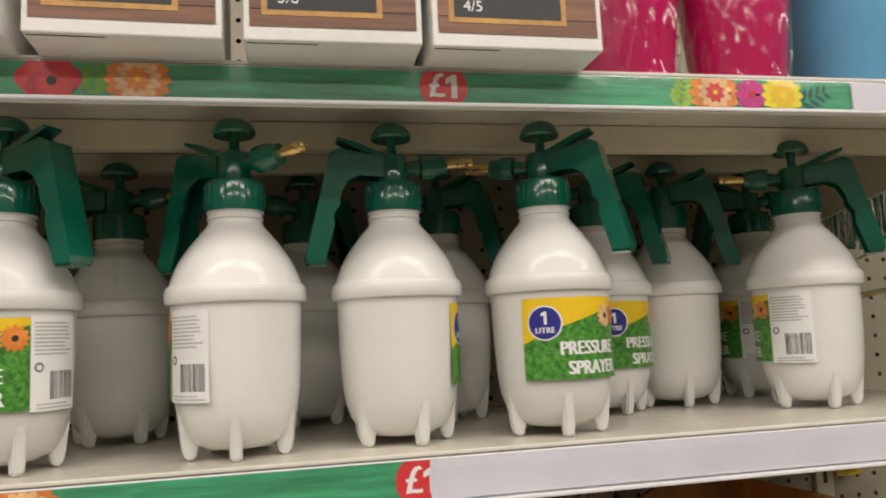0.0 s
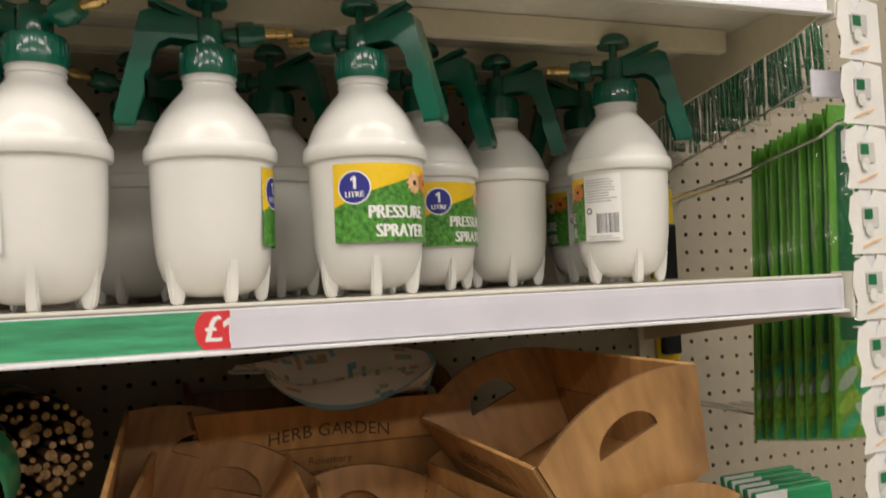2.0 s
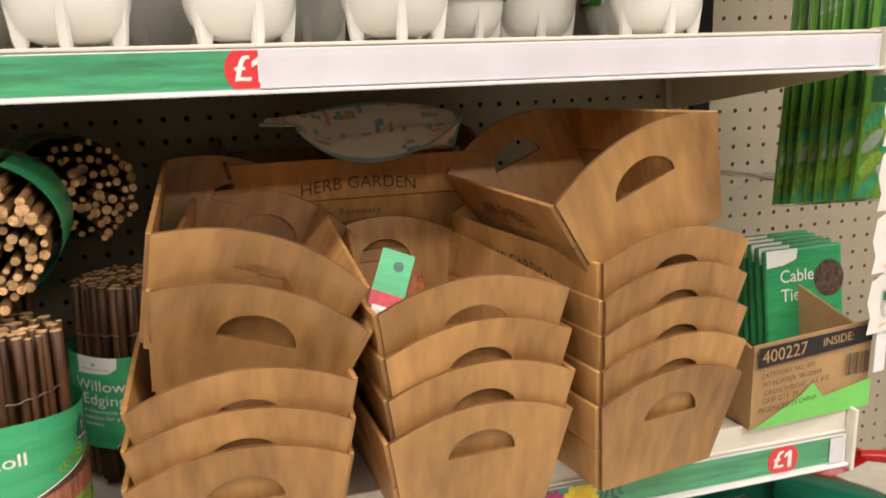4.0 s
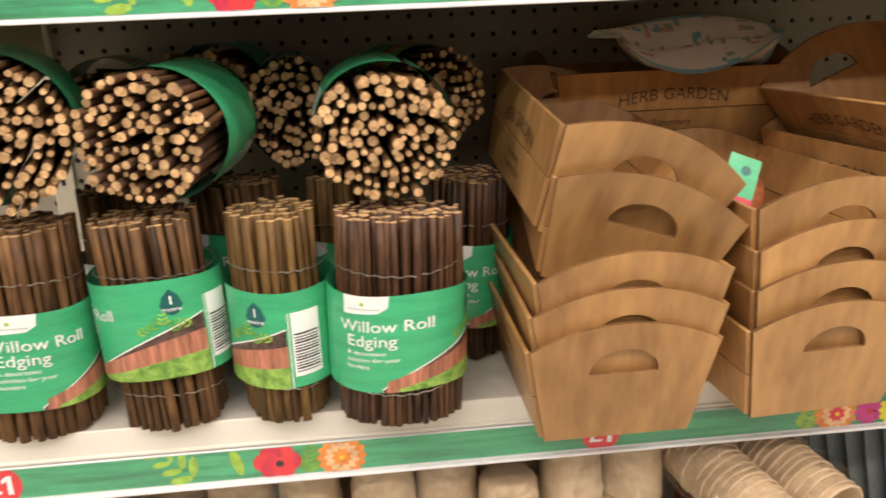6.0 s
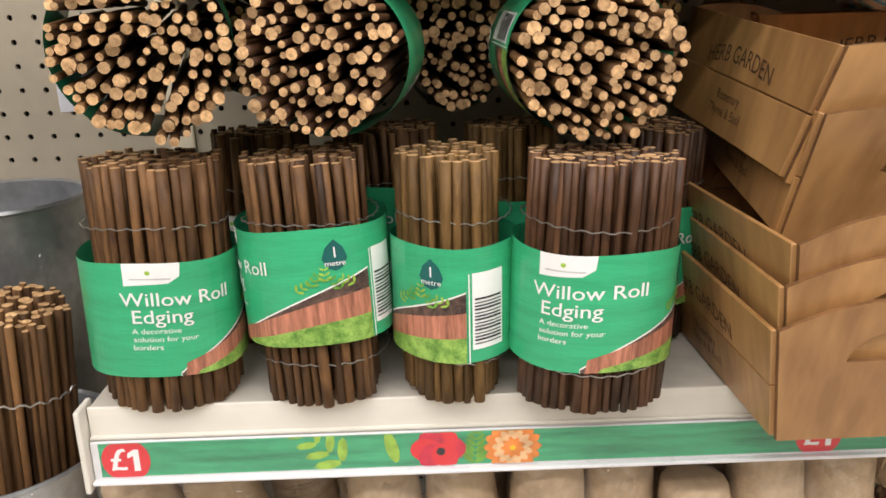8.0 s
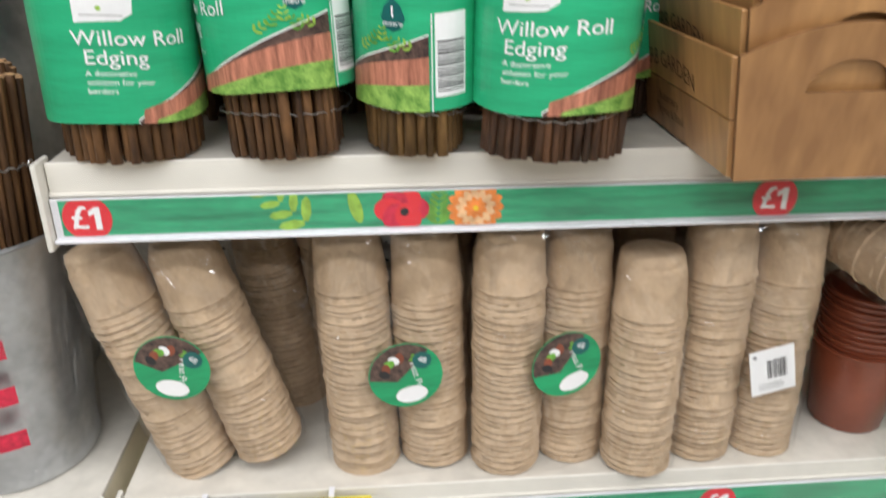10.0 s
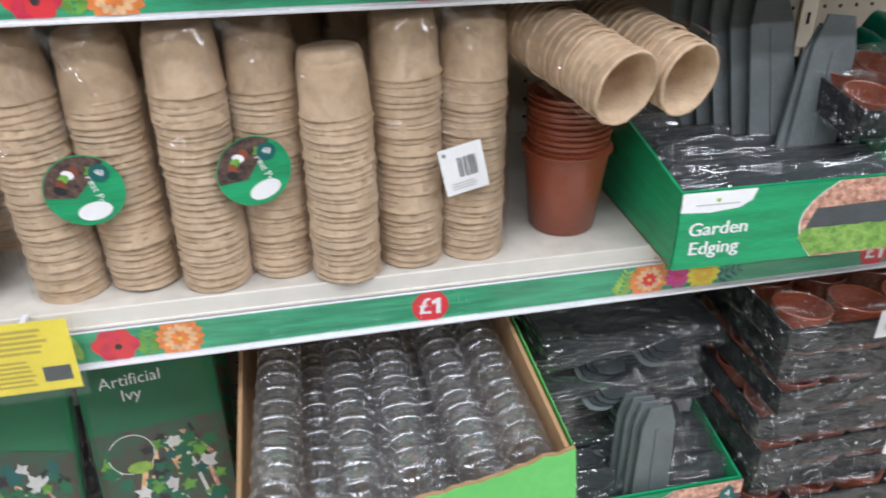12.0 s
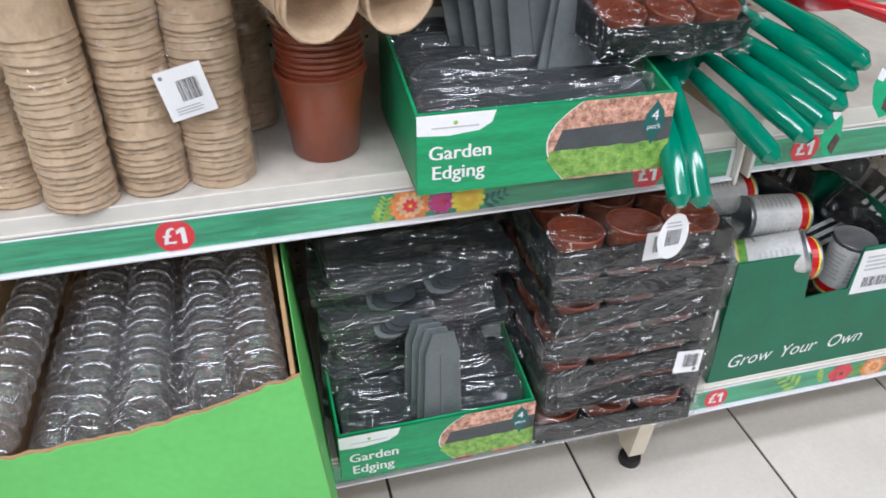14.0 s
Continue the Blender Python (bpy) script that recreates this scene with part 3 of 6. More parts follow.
shelf(X0 - 1.15, X0 - 0.02, Z_P - 0.006, 0.556, 0.588, (-0.7,), (), (), "cream shelf with a green ticket strip")
shelf(X0 - 1.15, X0 - 0.004, Z_B, 0.168, 0.201, (-0.7,), (), (), "cream bottom shelf with a green ticket strip", brackets=False)

for x in (X0 + 0.014, X1 - 0.014):
    bm = bmesh.new()
    slab(bm, [(FRONT + 0.05, 0.03), (FRONT + 0.085, 0.03), (FRONT + 0.10, 0.06), (BACK, 0.10), (BACK, 0.16), (FRONT + 0.03, 0.16), (FRONT + 0.04, 0.09)], -0.013, 0.013)
    for w in bm.verts:
        w.co = Vector((x + w.co.y, w.co.x, w.co.z))
    bmesh.ops.recalc_face_normals(bm, faces=bm.faces[:])
    leg = part("leg", bm, "enamel", bottom, "cream steel gondola leg")
    part("levelling_pad", lathe([(0.017, 0), (0.018, 0.004), (0.017, 0.014), (0.006, 0.016), (0.005, 0.034)], 16), "rubber", leg, "black rubber levelling pad", True).location = (x, FRONT + 0.066, 0)

for lx, ly in LAMPS:
    fx = empty("ceiling_light", pose(lx, ly, 2.92), "long white ceiling light fitting", "light", "ceiling lights")
    bm = bmesh.new()
    box(bm, -0.75, 0.75, -0.24, 0.24, -0.045, 0.0, 0.006)
    part("housing", bm, "enamel_white", fx)


# ---- pressure sprayers ----
def sprayer():
    ob = empty("pressure_sprayer", pose(0, 0, 0), "milky white plastic pressure sprayer with green pump handle", "sprayer", "pressure sprayers on the shelf")
    prof = [(0.012, 0.006), (0.026, 0.008), (0.035, 0.013), (0.0415, 0.022), (0.0455, 0.034), (0.0477, 0.049), (0.0493, 0.078), (0.0503, 0.1165),
            (0.0535, 0.1175), (0.0545, 0.120), (0.0545, 0.127), (0.0530, 0.1305), (0.0512, 0.1315), (0.0505, 0.1335), (0.0489, 0.1385), (0.0464, 0.1450), (0.0433, 0.1510), (0.0397, 0.1566), (0.0358, 0.1623), (0.0313, 0.1680), (0.0268, 0.1735), (0.0235, 0.1772), (0.0219, 0.1798), (0.0213, 0.1810), (0.0213, 0.1835), (0.0222, 0.1842), (0.0222, 0.1852), (0.0213, 0.1860), (0.0215, 0.1890), (0.0226, 0.1895), (0.0226, 0.1905), (0.0215, 0.191), (0.0215, 0.194)]
    bottle = part("bottle", lathe(prof, 48), "poly", ob, "milky polythene bottle", True)
    for k in range(5):
        a = radians(-90 + 72 * k)
        bm = bmesh.new()
        slab(bm, [(0.030, 0.012), (0.0335, 0.0), (0.0365, -0.0012), (0.0405, 0.0), (0.0430, 0.008), (0.0462, 0.036), (0.036, 0.030)], -0.0045, 0.0045)
        bmesh.ops.bevel(bm, geom=bm.edges[:], offset=0.0016, segments=2, affect="EDGES")
        ft = part("foot", bm, "poly", bottle, "", True)
        ft.matrix_basis = pose(0, 0, 0.0012, 0, 0, math.degrees(a))
    # the front label: amber sky over grass, a blue badge and white words
    R = 0.0502
    pr = Print(0.0002)
    w2, h2 = 0.0510, 0.0325
    pr.rect(-w2, w2, -h2, h2, "grass", 0.6)
    pr.poly([(-w2, -0.004), (-w2, h2), (w2, h2), (w2, 0.027), (0.016, 0.020), (-0.02, 0.009)], "yellow", 1.4)
    pr.disc(-0.0325, 0.0125, 0.0140, "white", 2.2, 28)
    pr.disc(-0.0325, 0.0125, 0.0128, "navy", 2.8, 28)
    pr.poly([(-0.0325 + a * 0.0052, 0.0165 + b * 0.0052) for a, b in ((-0.12, -1), (0.34, -1), (0.34, 1), (-0.02, 1), (-0.55, 0.66), (-0.55, 0.24), (-0.12, 0.46))], "white", 3.4)
    pr.text("LITRE", -0.0325, 0.0065, 0.0064, "white", 3.4, bold=0.00025)
    pr.flower(0.024, 0.017, 0.0098, "peach", "black", 2.4, 12)
    pr.flower(0.041, 0.018, 0.0098, "orange", "black", 2.6, 12)
    pr.text("PRESSURE", 0.0060, -0.0085, 0.0152, "white", 3.0, bold=0.0007, squash=0.84)
    pr.text("SPRAYER", 0.0095, -0.0240, 0.0152, "white", 3.0, bold=0.0007, squash=0.84)
    pr.cut(0.003).end("front_label", bottle, wrapped(R, 0.0785, 0.0), "yellow and green printed label with white words")
    pr = Print(0.0002)
    pr.rect(-0.0205, 0.0205, -0.034, 0.034, "white", 0.6)
    pr.lines(-0.018, 0.018, 0.005, 0.030, 9, "light_grey", 1.4, 3)
    pr.disc(-0.0145, -0.003, 0.0036, "grey_print", 1.4, 16)
    pr.disc(-0.0145, -0.003, 0.0020, "white", 2.0, 12)
    pr.barcode(-0.006, 0.017, -0.026, -0.006, 1.4, 5)
    pr.lines(-0.016, 0.018, -0.033, -0.028, 2, "light_grey", 1.4, 8)
    pr.cut(0.003).end("back_label", bottle, wrapped(R, 0.0785, 82 * math.pi / 180), "white instruction sticker with a barcode")
    # the pump head, which can be turned on the bottle
    prof = [(0.0215, 0.190), (0.0236, 0.1905), (0.0238, 0.194), (0.0234, 0.2125), (0.0224, 0.2145), (0.016, 0.215), (0.010, 0.2155)]
    collar = part("collar", lathe(prof, 40), "greenplastic", ob, "ribbed green screw collar", True)
    rib = bmesh.new()
    box(rib, 0.0232, 0.0243, -0.0006, 0.0006, 0.196, 0.2105)
    me = None
    for k in range(28):
        m = pose(0, 0, 0, 0, 0, k * 360 / 28)
        if me is None:
            r0 = part("rib", rib, "greenplastic", collar)
            r0.matrix_basis, me = m, r0.data
        else:
            share("rib", me, collar, m)
    part("pump_housing", lathe([(0.0132, 0.213), (0.0135, 0.215), (0.0132, 0.2375), (0.0122, 0.239), (0.005, 0.2395)], 28), "greenplastic", collar, "", True)
    part("pump_rod", lathe([(0.0044, 0.2385), (0.0042, 0.256)], 14), "greenplastic", collar, "", True)
    part("pump_knob", lathe([(0.006, 0.2535), (0.0165, 0.2535), (0.0175, 0.2555), (0.0168, 0.2595), (0.0135, 0.2645), (0.0075, 0.2675), (0.0015, 0.2683)], 28), "greenplastic", collar, "domed green pump knob", True)
    bm = bmesh.new()
    side = [(0.009, 0.2195), (0.009, 0.2365), (0.030, 0.2405), (0.046, 0.2440), (0.0535, 0.2405), (0.0755, 0.1540), (0.0745, 0.1485), (0.0600, 0.1485), (0.0515, 0.1780), (0.0518, 0.1890), (0.0465, 0.1960), (0.0455, 0.2050), (0.0395, 0.2160), (0.0300, 0.2210)]
    slab(bm, side, -0.0112, -0.0092)
    slab(bm, side, 0.0092, 0.0112)
    web = side[2:8]
    for (xa, za), (xb, zb) in zip(web, web[1:]):
        q = [bm.verts.new((x + dx, y, z + dz)) for dx, dz in ((0, 0), (-0.0018, -0.0018)) for x, z in ((xa, za), (xb, zb)) for y in (-0.0094, 0.0094)]
        for f in ((0, 1, 3, 2), (4, 6, 7, 5), (0, 2, 6, 4), (1, 5, 7, 3)):
            bm.faces.new([q[i] for i in f])
    bmesh.ops.recalc_face_normals(bm, faces=bm.faces[:])
    part("handle", bm, "greenplastic", collar, "hollow green pistol handle")
    bm = bmesh.new()
    slab(bm, [(-0.004, 0.2385), (0.010, 0.2405), (0.034, 0.2510), (0.047, 0.2545), (0.0475, 0.2520), (0.036, 0.2465), (0.014, 0.2365), (-0.004, 0.2360)], -0.0085, 0.0085)
    bmesh.ops.bevel(bm, geom=bm.edges[:], offset=0.0007, segments=1, affect="EDGES")
    part("trigger", bm, "greenplastic", collar, "flat green trigger lever")
    bm = lathe([(0.0060, 0.0), (0.0062, 0.012), (0.0105, 0.0135), (0.0110, 0.016), (0.0110, 0.026), (0.0095, 0.0285), (0.0085, 0.036), (0.004, 0.0365)], 22)
    nz = part("nozzle", bm, "greenplastic", collar, "", True)
    nz.matrix_basis = pose(-0.011, 0, 0.2285, 0, -84, 0)
    bm = lathe([(0.0042, 0.034), (0.0042, 0.046), (0.0052, 0.0465), (0.0054, 0.0545), (0.0044, 0.0560), (0.0046, 0.0600), (0.0030, 0.0615), (0.0012, 0.0610)], 14)
    bt = part("nozzle_tip", bm, "brass", collar, "knurled brass nozzle tip", True)
    bt.matrix_basis = pose(-0.011, 0, 0.2285, 0, -84, 0)
    return ob


SPRAYERS = [  # x, y, the way the handle points, the way the front label faces
    (-0.172, 0.684, -32, -111), (-0.002, 0.680, 140, 144), (0.128, 0.690, -178, 16), (0.258, 0.678, -38, -78), (0.548, 0.733, -30, 134),
    (-0.118, 0.835, 165, 40), (0.060, 0.890, 30, 120), (0.197, 0.840, -30, 70), (0.452, 0.828, -34, 60), (0.355, 0.800, -38, -60), (0.585, 0.870, -190, -205),
    (-0.30, 0.70, 170, 60), (-0.29, 0.86, 20, 100),
]
first = None
for x, y, hand, face in SPRAYERS:
    m = pose(x, y, Z_S, 0, 0, 0)
    if first is None:
        first = sprayer()
        ob = first
        ob.matrix_basis = m
    else:
        ob = copy_thing(first, m)
    for c in ob.children:
        if c.name.startswith("bottle"):
            c.matrix_basis = pose(0, 0, 0, 0, 0, face)
        if c.name.startswith("collar"):
            c.matrix_basis = pose(0, 0, 0, 0, 0, hand)


# ---- herb garden baskets ----
def basket():
    ob = empty("herb_basket", pose(0, 0, 0), "stained plywood herb garden basket with cut-out handles", "basket", "herb baskets on the shelf")
    W0, W1, H, ARCH, LEN, T, LEAN = 0.0610, 0.0770, 0.089, 0.021, 0.232, 0.0040, 0.22
    out = [(-W0, 0.0), (W0, 0.0), (W1, H)]
    n = 14
    for i in range(1, n):
        t = i / n
        x = W1 * (1 - 2 * t)
        out.append((x, H + ARCH * (1 - (2 * t - 1) ** 2)))
    out.append((-W1, H))
    sz, sw, sh = 0.064, 0.0285, 0.0225
    slot = [(-sw, sz)] + [(-sw * math.cos(math.pi * i / 12), sz + sh * math.sin(math.pi * i / 12)) for i in range(1, 12)] + [(sw, sz)]
    bm = bmesh.new()
    for y, flip in ((0.0, False), (T, True)):
        a = [bm.verts.new((x, y - LEAN * z, z)) for x, z in out]
        b = [bm.verts.new((x, y - LEAN * z, z)) for x, z in slot]
        es = [bm.edges.new((r[i], r[(i + 1) % len(r)])) for r in (a, b) for i in range(len(r))]
        bmesh.ops.triangle_fill(bm, edges=es, use_dissolve=False, use_beauty=True)
    bm.verts.ensure_lookup_table()
    k, s = len(out), len(slot)
    for start, size in ((0, k), (k, s)):
        for i in range(size):
            j = (i + 1) % size
            f = bm.faces.new([bm.verts[start + i], bm.verts[start + j], bm.verts[start + j + k + s], bm.verts[start + i + k + s]])
            f.material_index = 1
    bmesh.ops.recalc_face_normals(bm, faces=bm.faces[:])
    a = part("end_panel", bm, ["ply", "plyedge"], ob)
    b = share("end_panel", a.data, ob, pose(0, LEN, 0, 0, 0, 180))
    for s in (-1, 1):
        for i, (za, zb) in enumerate(((0.002, 0.0445), (0.0455, 0.0885))):
            bm = bmesh.new()
            xa, xb = W0 + (W1 - W0) * za / H - 0.0005, W0 + (W1 - W0) * zb / H - 0.0005
            q = [bm.verts.new((s * x, (0.0042 - LEAN * z) if e == 0 else (LEN - 0.0042 + LEAN * z), z)) for e in (0, 1) for x, z in ((xa, za), (xb, zb), (xb + 0.004, zb), (xa + 0.004, za))]
            for f in ((0, 1, 2, 3), (4, 7, 6, 5), (0, 4, 5, 1), (3, 2, 6, 7), (1, 5, 6, 2), (0, 3, 7, 4)):
                bm.faces.new([q[i2] for i2 in f])
            bmesh.ops.recalc_face_normals(bm, faces=bm.faces[:])
            bmesh.ops.bevel(bm, geom=bm.edges[:], offset=0.0005, segments=1, affect="EDGES")
            brd = part("side_board", bm, "ply", ob)
            if i:
                pr = Print(0.0002)
                pr.text("HERB GARDEN", 0.0, 0.0, 0.0185, "burn", 1, squash=1.0)
                lean = math.atan2(W1 - W0, H)
                xm = W0 + (W1 - W0) * 0.062 / H + 0.0038
                if s > 0:
                    pr.end("burnt_lettering", brd, lambda u, v, w: Vector((xm + (v - 1.6 * u * u) * math.sin(lean) + w, LEN / 2 + u, 0.062 + v - 1.6 * u * u)), "burnt-in words")
                else:
                    pr.end("burnt_lettering", brd, lambda u, v, w: Vector((-xm - (v - 1.6 * u * u) * math.sin(lean) - w, LEN / 2 - u, 0.062 + v - 1.6 * u * u)), "burnt-in words")
            else:
                pr = Print(0.0002)
                pr.text("Rosemary", 0.0, 0.006, 0.011, "burn", 1)
                pr.text("Thyme & Basil", 0.0, -0.006, 0.011, "burn", 1)
                xm2 = W0 + (W1 - W0) * 0.024 / H + 0.0038
                if s > 0:
                    pr.end("burnt_lettering", brd, lambda u, v, w: Vector((xm2 + v * 0.19 + w, LEN / 2 + u, 0.025 + v)))
                else:
                    pr.end("burnt_lettering", brd, lambda u, v, w: Vector((-xm2 - v * 0.19 - w, LEN / 2 - u, 0.025 + v)))
    bm = bmesh.new()
    box(bm, -W0 + 0.0005, W0 - 0.0005, T + 0.0005, LEN - T - 0.0005, 0.001, 0.004)
    part("base", bm, "ply", ob)
    return ob


BASKETS = []
for i in range(3):
    BASKETS.append((0.093 + (0, 0.003, 0.006)[i], 0.529, Z_W + 0.0285 * i, 0, 0, (0, -1.2, 0.8)[i]))
BASKETS += [(0.0956, 0.560, Z_W + 0.1150, 6.0, 16.5, -5.0), (0.0906, 0.560, Z_W + 0.1520, 5.5, 20.5, 1.6)]
for i in range(4):
    BASKETS.append((0.276 + (0, 0.002, 0, -0.003)[i], 0.541, Z_W + 0.034 * i, 0, 0, (3, 2, 4, 3)[i]))
for i in range(5):
    BASKETS.append((0.452 + (0, 0.002, 0.002, 0.001, 0.0)[i], 0.553, Z_W + 0.0305 * i, 0, 0, (9, 8, 9, 10, 9)[i]))
BASKETS.append((0.444, 0.541, Z_W + 0.2102, -1.3, -24.0, 1.5))
first = None
for x, y, z, rx, ry, rz in BASKETS:
    m = pose(x, y, z + 0.0005 - 0.0070 * (x - X0), rx, ry, rz)
    if first is None:
        first = basket()
        ob = first
        ob.matrix_basis = m
    else:
        copy_thing(first, m)
for i in range(7):
    copy_thing(first, pose(0.124 + 0.002 * (i % 2), 0.872, Z_W - 0.0035 + (0.187 if i == 6 else 0.0205 * i), 0, 0, -90 + (i % 3 - 1)))


# ---- willow roll edging ----
def stick_meshes(length, bark, n=5):
    out = []
    for k in range(n):
        bm = bmesh.new()
        rng = random.Random(40 + k)
        pts, rs = [], []
        for i in range(6):
            t = i / 5
            pts.append((0.0010 * math.sin(3 * t + k) * rng.uniform(0.5, 1), 0.0016 * math.cos(2.3 * t + 2 * k) - 0.0016, length * t))
            rs.append(0.0046 * (1 - 0.14 * t) * rng.uniform(0.84, 1.10))
        tube(bm, pts, rs, 8)
        bm.faces.ensure_lookup_table()
        for f in bm.faces:
            if len(f.verts) > 4:
                f.material_index = 1
        me = bpy.data.meshes.new("stick")
        bm.to_mesh(me)
        bm.free()
        me.materials.append(M[bark]); me.materials.append(M["cut"])
        for p in me.polygons:
            p.use_smooth = len(p.vertices) == 4
        out.append(me)
    return out


ROLL_H = 0.183
STICKS = {b: stick_meshes(ROLL_H, b) for b in ("bark", "bark_dark", "bark_olive")}


def willow_roll(m, rx, ry, seed, face=-90, sleeve=True, wires=(0.034, 0.140), label="bundle of brown willow sticks in a green paper sleeve", first_r=0.006, lift=0.0, bark="bark", splay=0.0):
    """Sticks wired side by side and rolled up into a spiral; face: the way the sleeve's words look."""
    rng = random.Random(seed)
    ob = empty("willow_roll", m, label, "willow edging", "willow roll edging")
    a, r = rng.uniform(0, 6), first_r
    big = max(rx, ry)
    while r < big - 0.004:
        x, y = r * rx / big * math.cos(a), r * ry / big * math.sin(a)
        sc = rng.choice((0.56, 0.66, 0.76, 0.86, 1.0) if splay else (0.62, 0.74, 0.85, 0.95, 1.08))
        loose = 0.0022 if splay else 0.0012
        x, y = x + rng.uniform(-1, 1) * loose, y + rng.uniform(-1, 1) * loose
        aim = Vector((-x * splay / 0.09, -y * splay / 0.09, 1)) + Vector((rng.uniform(-1, 1), rng.uniform(-1, 1), 0)) * (0.025 if splay else 0.010)
        turned = Vector((0, 0, 1)).rotation_difference(aim).to_matrix().to_4x4() @ Matrix.Rotation(rng.uniform(0, 6.3), 4, "Z")
        up = rng.uniform(-0.006, 0.006) if splay else rng.uniform(0.0, 0.0025)
        share("stick", rng.choice(STICKS[bark]), ob, Matrix.Translation((x * (1 + splay), y * (1 + splay), up)) @ turned @ Matrix.Diagonal((sc, sc, rng.uniform(0.985, 1.01), 1)))
        step = 0.0076
        a += step / max(r, 0.006)
        r += 0.0092 * (step / max(r, 0.006)) / (2 * math.pi)
    for zc in wires:
        bm = bmesh.new()
        pts = []
        n = 90
        for i in range(n + 1):
            q = 2 * math.pi * i / n
            k = 0.985 + 0.012 * math.sin(26 * q)
            pts.append((rx * k * math.cos(q), ry * k * math.sin(q), zc + 0.0009 * math.sin(26 * q + 1) + 0.002 * math.sin(2 * q + seed)))
        tube(bm, pts, 0.00055, 4, 0, False)
        part("wire", bm, "wire", ob, "thin galvanised binding wire")
    if sleeve:
        big = (rx + ry) / 2
        half = math.pi * big
        h0, h1 = 0.038 + lift, 0.124 + lift
        hh = (h1 - h0) / 2
        pr = Print(0.0003)
        pr.rect(-half * 0.98, half * 0.98, -hh, hh, "sleeve", 0.4)
        w = 0.058
        # a cream badge, the name in white, a picture of a border
        pr.poly([(-w, hh), (-w + 0.034, hh), (-w + 0.033, hh - 0.010), (-w + 0.026, hh - 0.0150), (-w, hh - 0.0165)], "white", 1)
        pr.disc(-w + 0.015, hh - 0.007, 0.0016, "lime", 2, 10)
        pr.lines(-w + 0.004, -w + 0.028, hh - 0.0125, hh - 0.0105, 1, "light_grey", 2, 2)
        pr.text("Willow Roll", -w + 0.031, hh - 0.027, 0.0142, "white", 2, bold=0.0001)
        pr.text("Edging", -w + 0.0205, hh - 0.040, 0.0142, "white", 2, bold=0.0001)
        for q, (word, u) in enumerate((("A decorative", 0.0165), ("solution for your", 0.0215), ("borders", 0.0105))):
            pr.text(word, -w + u, hh - 0.0505 - 0.0062 * q, 0.0056, "white", 2)
        u0, u1 = -0.030, 0.072
        top = [(u0 + (u1 - u0) * i / 14, -hh + 2 * hh * (0.02 + 0.60 * (i / 14) ** 0.8)) for i in range(15)]
        pr.poly([(u0, -hh)] + [(u, v + 0.0012) for u, v in top] + [(u1, -hh)], "white", 1)
        pr.poly([(u0 + 0.001, -hh)] + top + [(u1, -hh)], "soil", 1.6)
        pr.poly([(u0 + 0.003, -hh)] + [(u0 + 0.004 + (u1 - u0 - 0.004) * i / 10, -hh + 0.010 + 0.030 * math.sin(i / 10 * 1.3)) for i in range(11)] + [(u1, -hh)], "brickprint", 2.2)
        pr.poly([(u0 + 0.010, -hh)] + [(u0 + 0.012 + (u1 - u0 - 0.012) * i / 10, -hh + 0.003 + 0.017 * math.sin(i / 10 * 1.4)) for i in range(11)] + [(u1, -hh)], "lawn", 2.8)
        for q in range(5):
            pr.sprig(0.025 + 0.009 * q, -hh + 0.042 + 0.003 * (q % 3), 0.012, "leafprint" if q % 2 else "lime", 3 + 0.3 * q, 3, 0.6 + 0.5 * q)
        leaf = [(0.050, hh - 0.008), (0.0555, hh - 0.014), (0.058, hh - 0.022), (0.0545, hh - 0.029), (0.050, hh - 0.031), (0.0455, hh - 0.029), (0.042, hh - 0.022), (0.0445, hh - 0.014)]
        pr.poly(leaf, "teal", 2)
        pr.text("1", 0.050, hh - 0.018, 0.011, "white", 3)
        pr.text("metre", 0.050, hh - 0.0255, 0.0054, "white", 3)
        pr.rect(0.076, 0.098, -hh + 0.010, hh - 0.018, "white", 1)
        for q in range(14):
            v = -hh + 0.014 + 0.0026 * q
            pr.rect(0.0775, 0.0965, v, v + (0.0009, 0.0015, 0.0012)[q % 3], "black", 2)
        pr.rect(0.0735, 0.0742, -hh, hh - 0.018, "white", 3.2)
        pr.cut(0.005)
        f0 = wrapped(big, (h0 + h1) / 2, radians(face))
        grow = 0.0030 if splay else 0.0052
        kx, ky = (rx + grow) / big, (ry + grow) / big

        def oval(u, v, w):
            p = f0(u, v, w)
            return Vector((p.x * kx, p.y * ky, p.z + 0.0015 * math.sin(u * 60 + seed)))
        pr.end("paper_sleeve", ob, oval, "green paper sleeve with white words and a border picture")
    return ob


ROLLS = [  # standing: x, y, girth radii, the way the sleeve looks
    (-0.404, 0.638, 0.053, 0.047, -34), (-0.282, 0.636, 0.051, 0.046, -128), (-0.180, 0.630, 0.043, 0.043, -180), (-0.084, 0.606, 0.055, 0.043, -70),
    (-0.345, 0.760, 0.045, 0.042, -60), (-0.225, 0.770, 0.052, 0.045, -90), (-0.125, 0.765, 0.045, 0.045, -80), (-0.005, 0.735, 0.042, 0.045, -60),
]
for k, (x, y, rx, ry, face) in enumerate(ROLLS):
    willow_roll(pose(x, y, Z_W + 0.002, (0, 0, 0, 1.5)[k % 4], (1, -2, 0, 2)[k % 4], 0), rx, ry, 11 + k, face, lift=(-0.006, 0.014, 0.0, 0.0)[k % 4], bark=("bark", "bark", "bark_olive", "bark_dark")[k % 4])
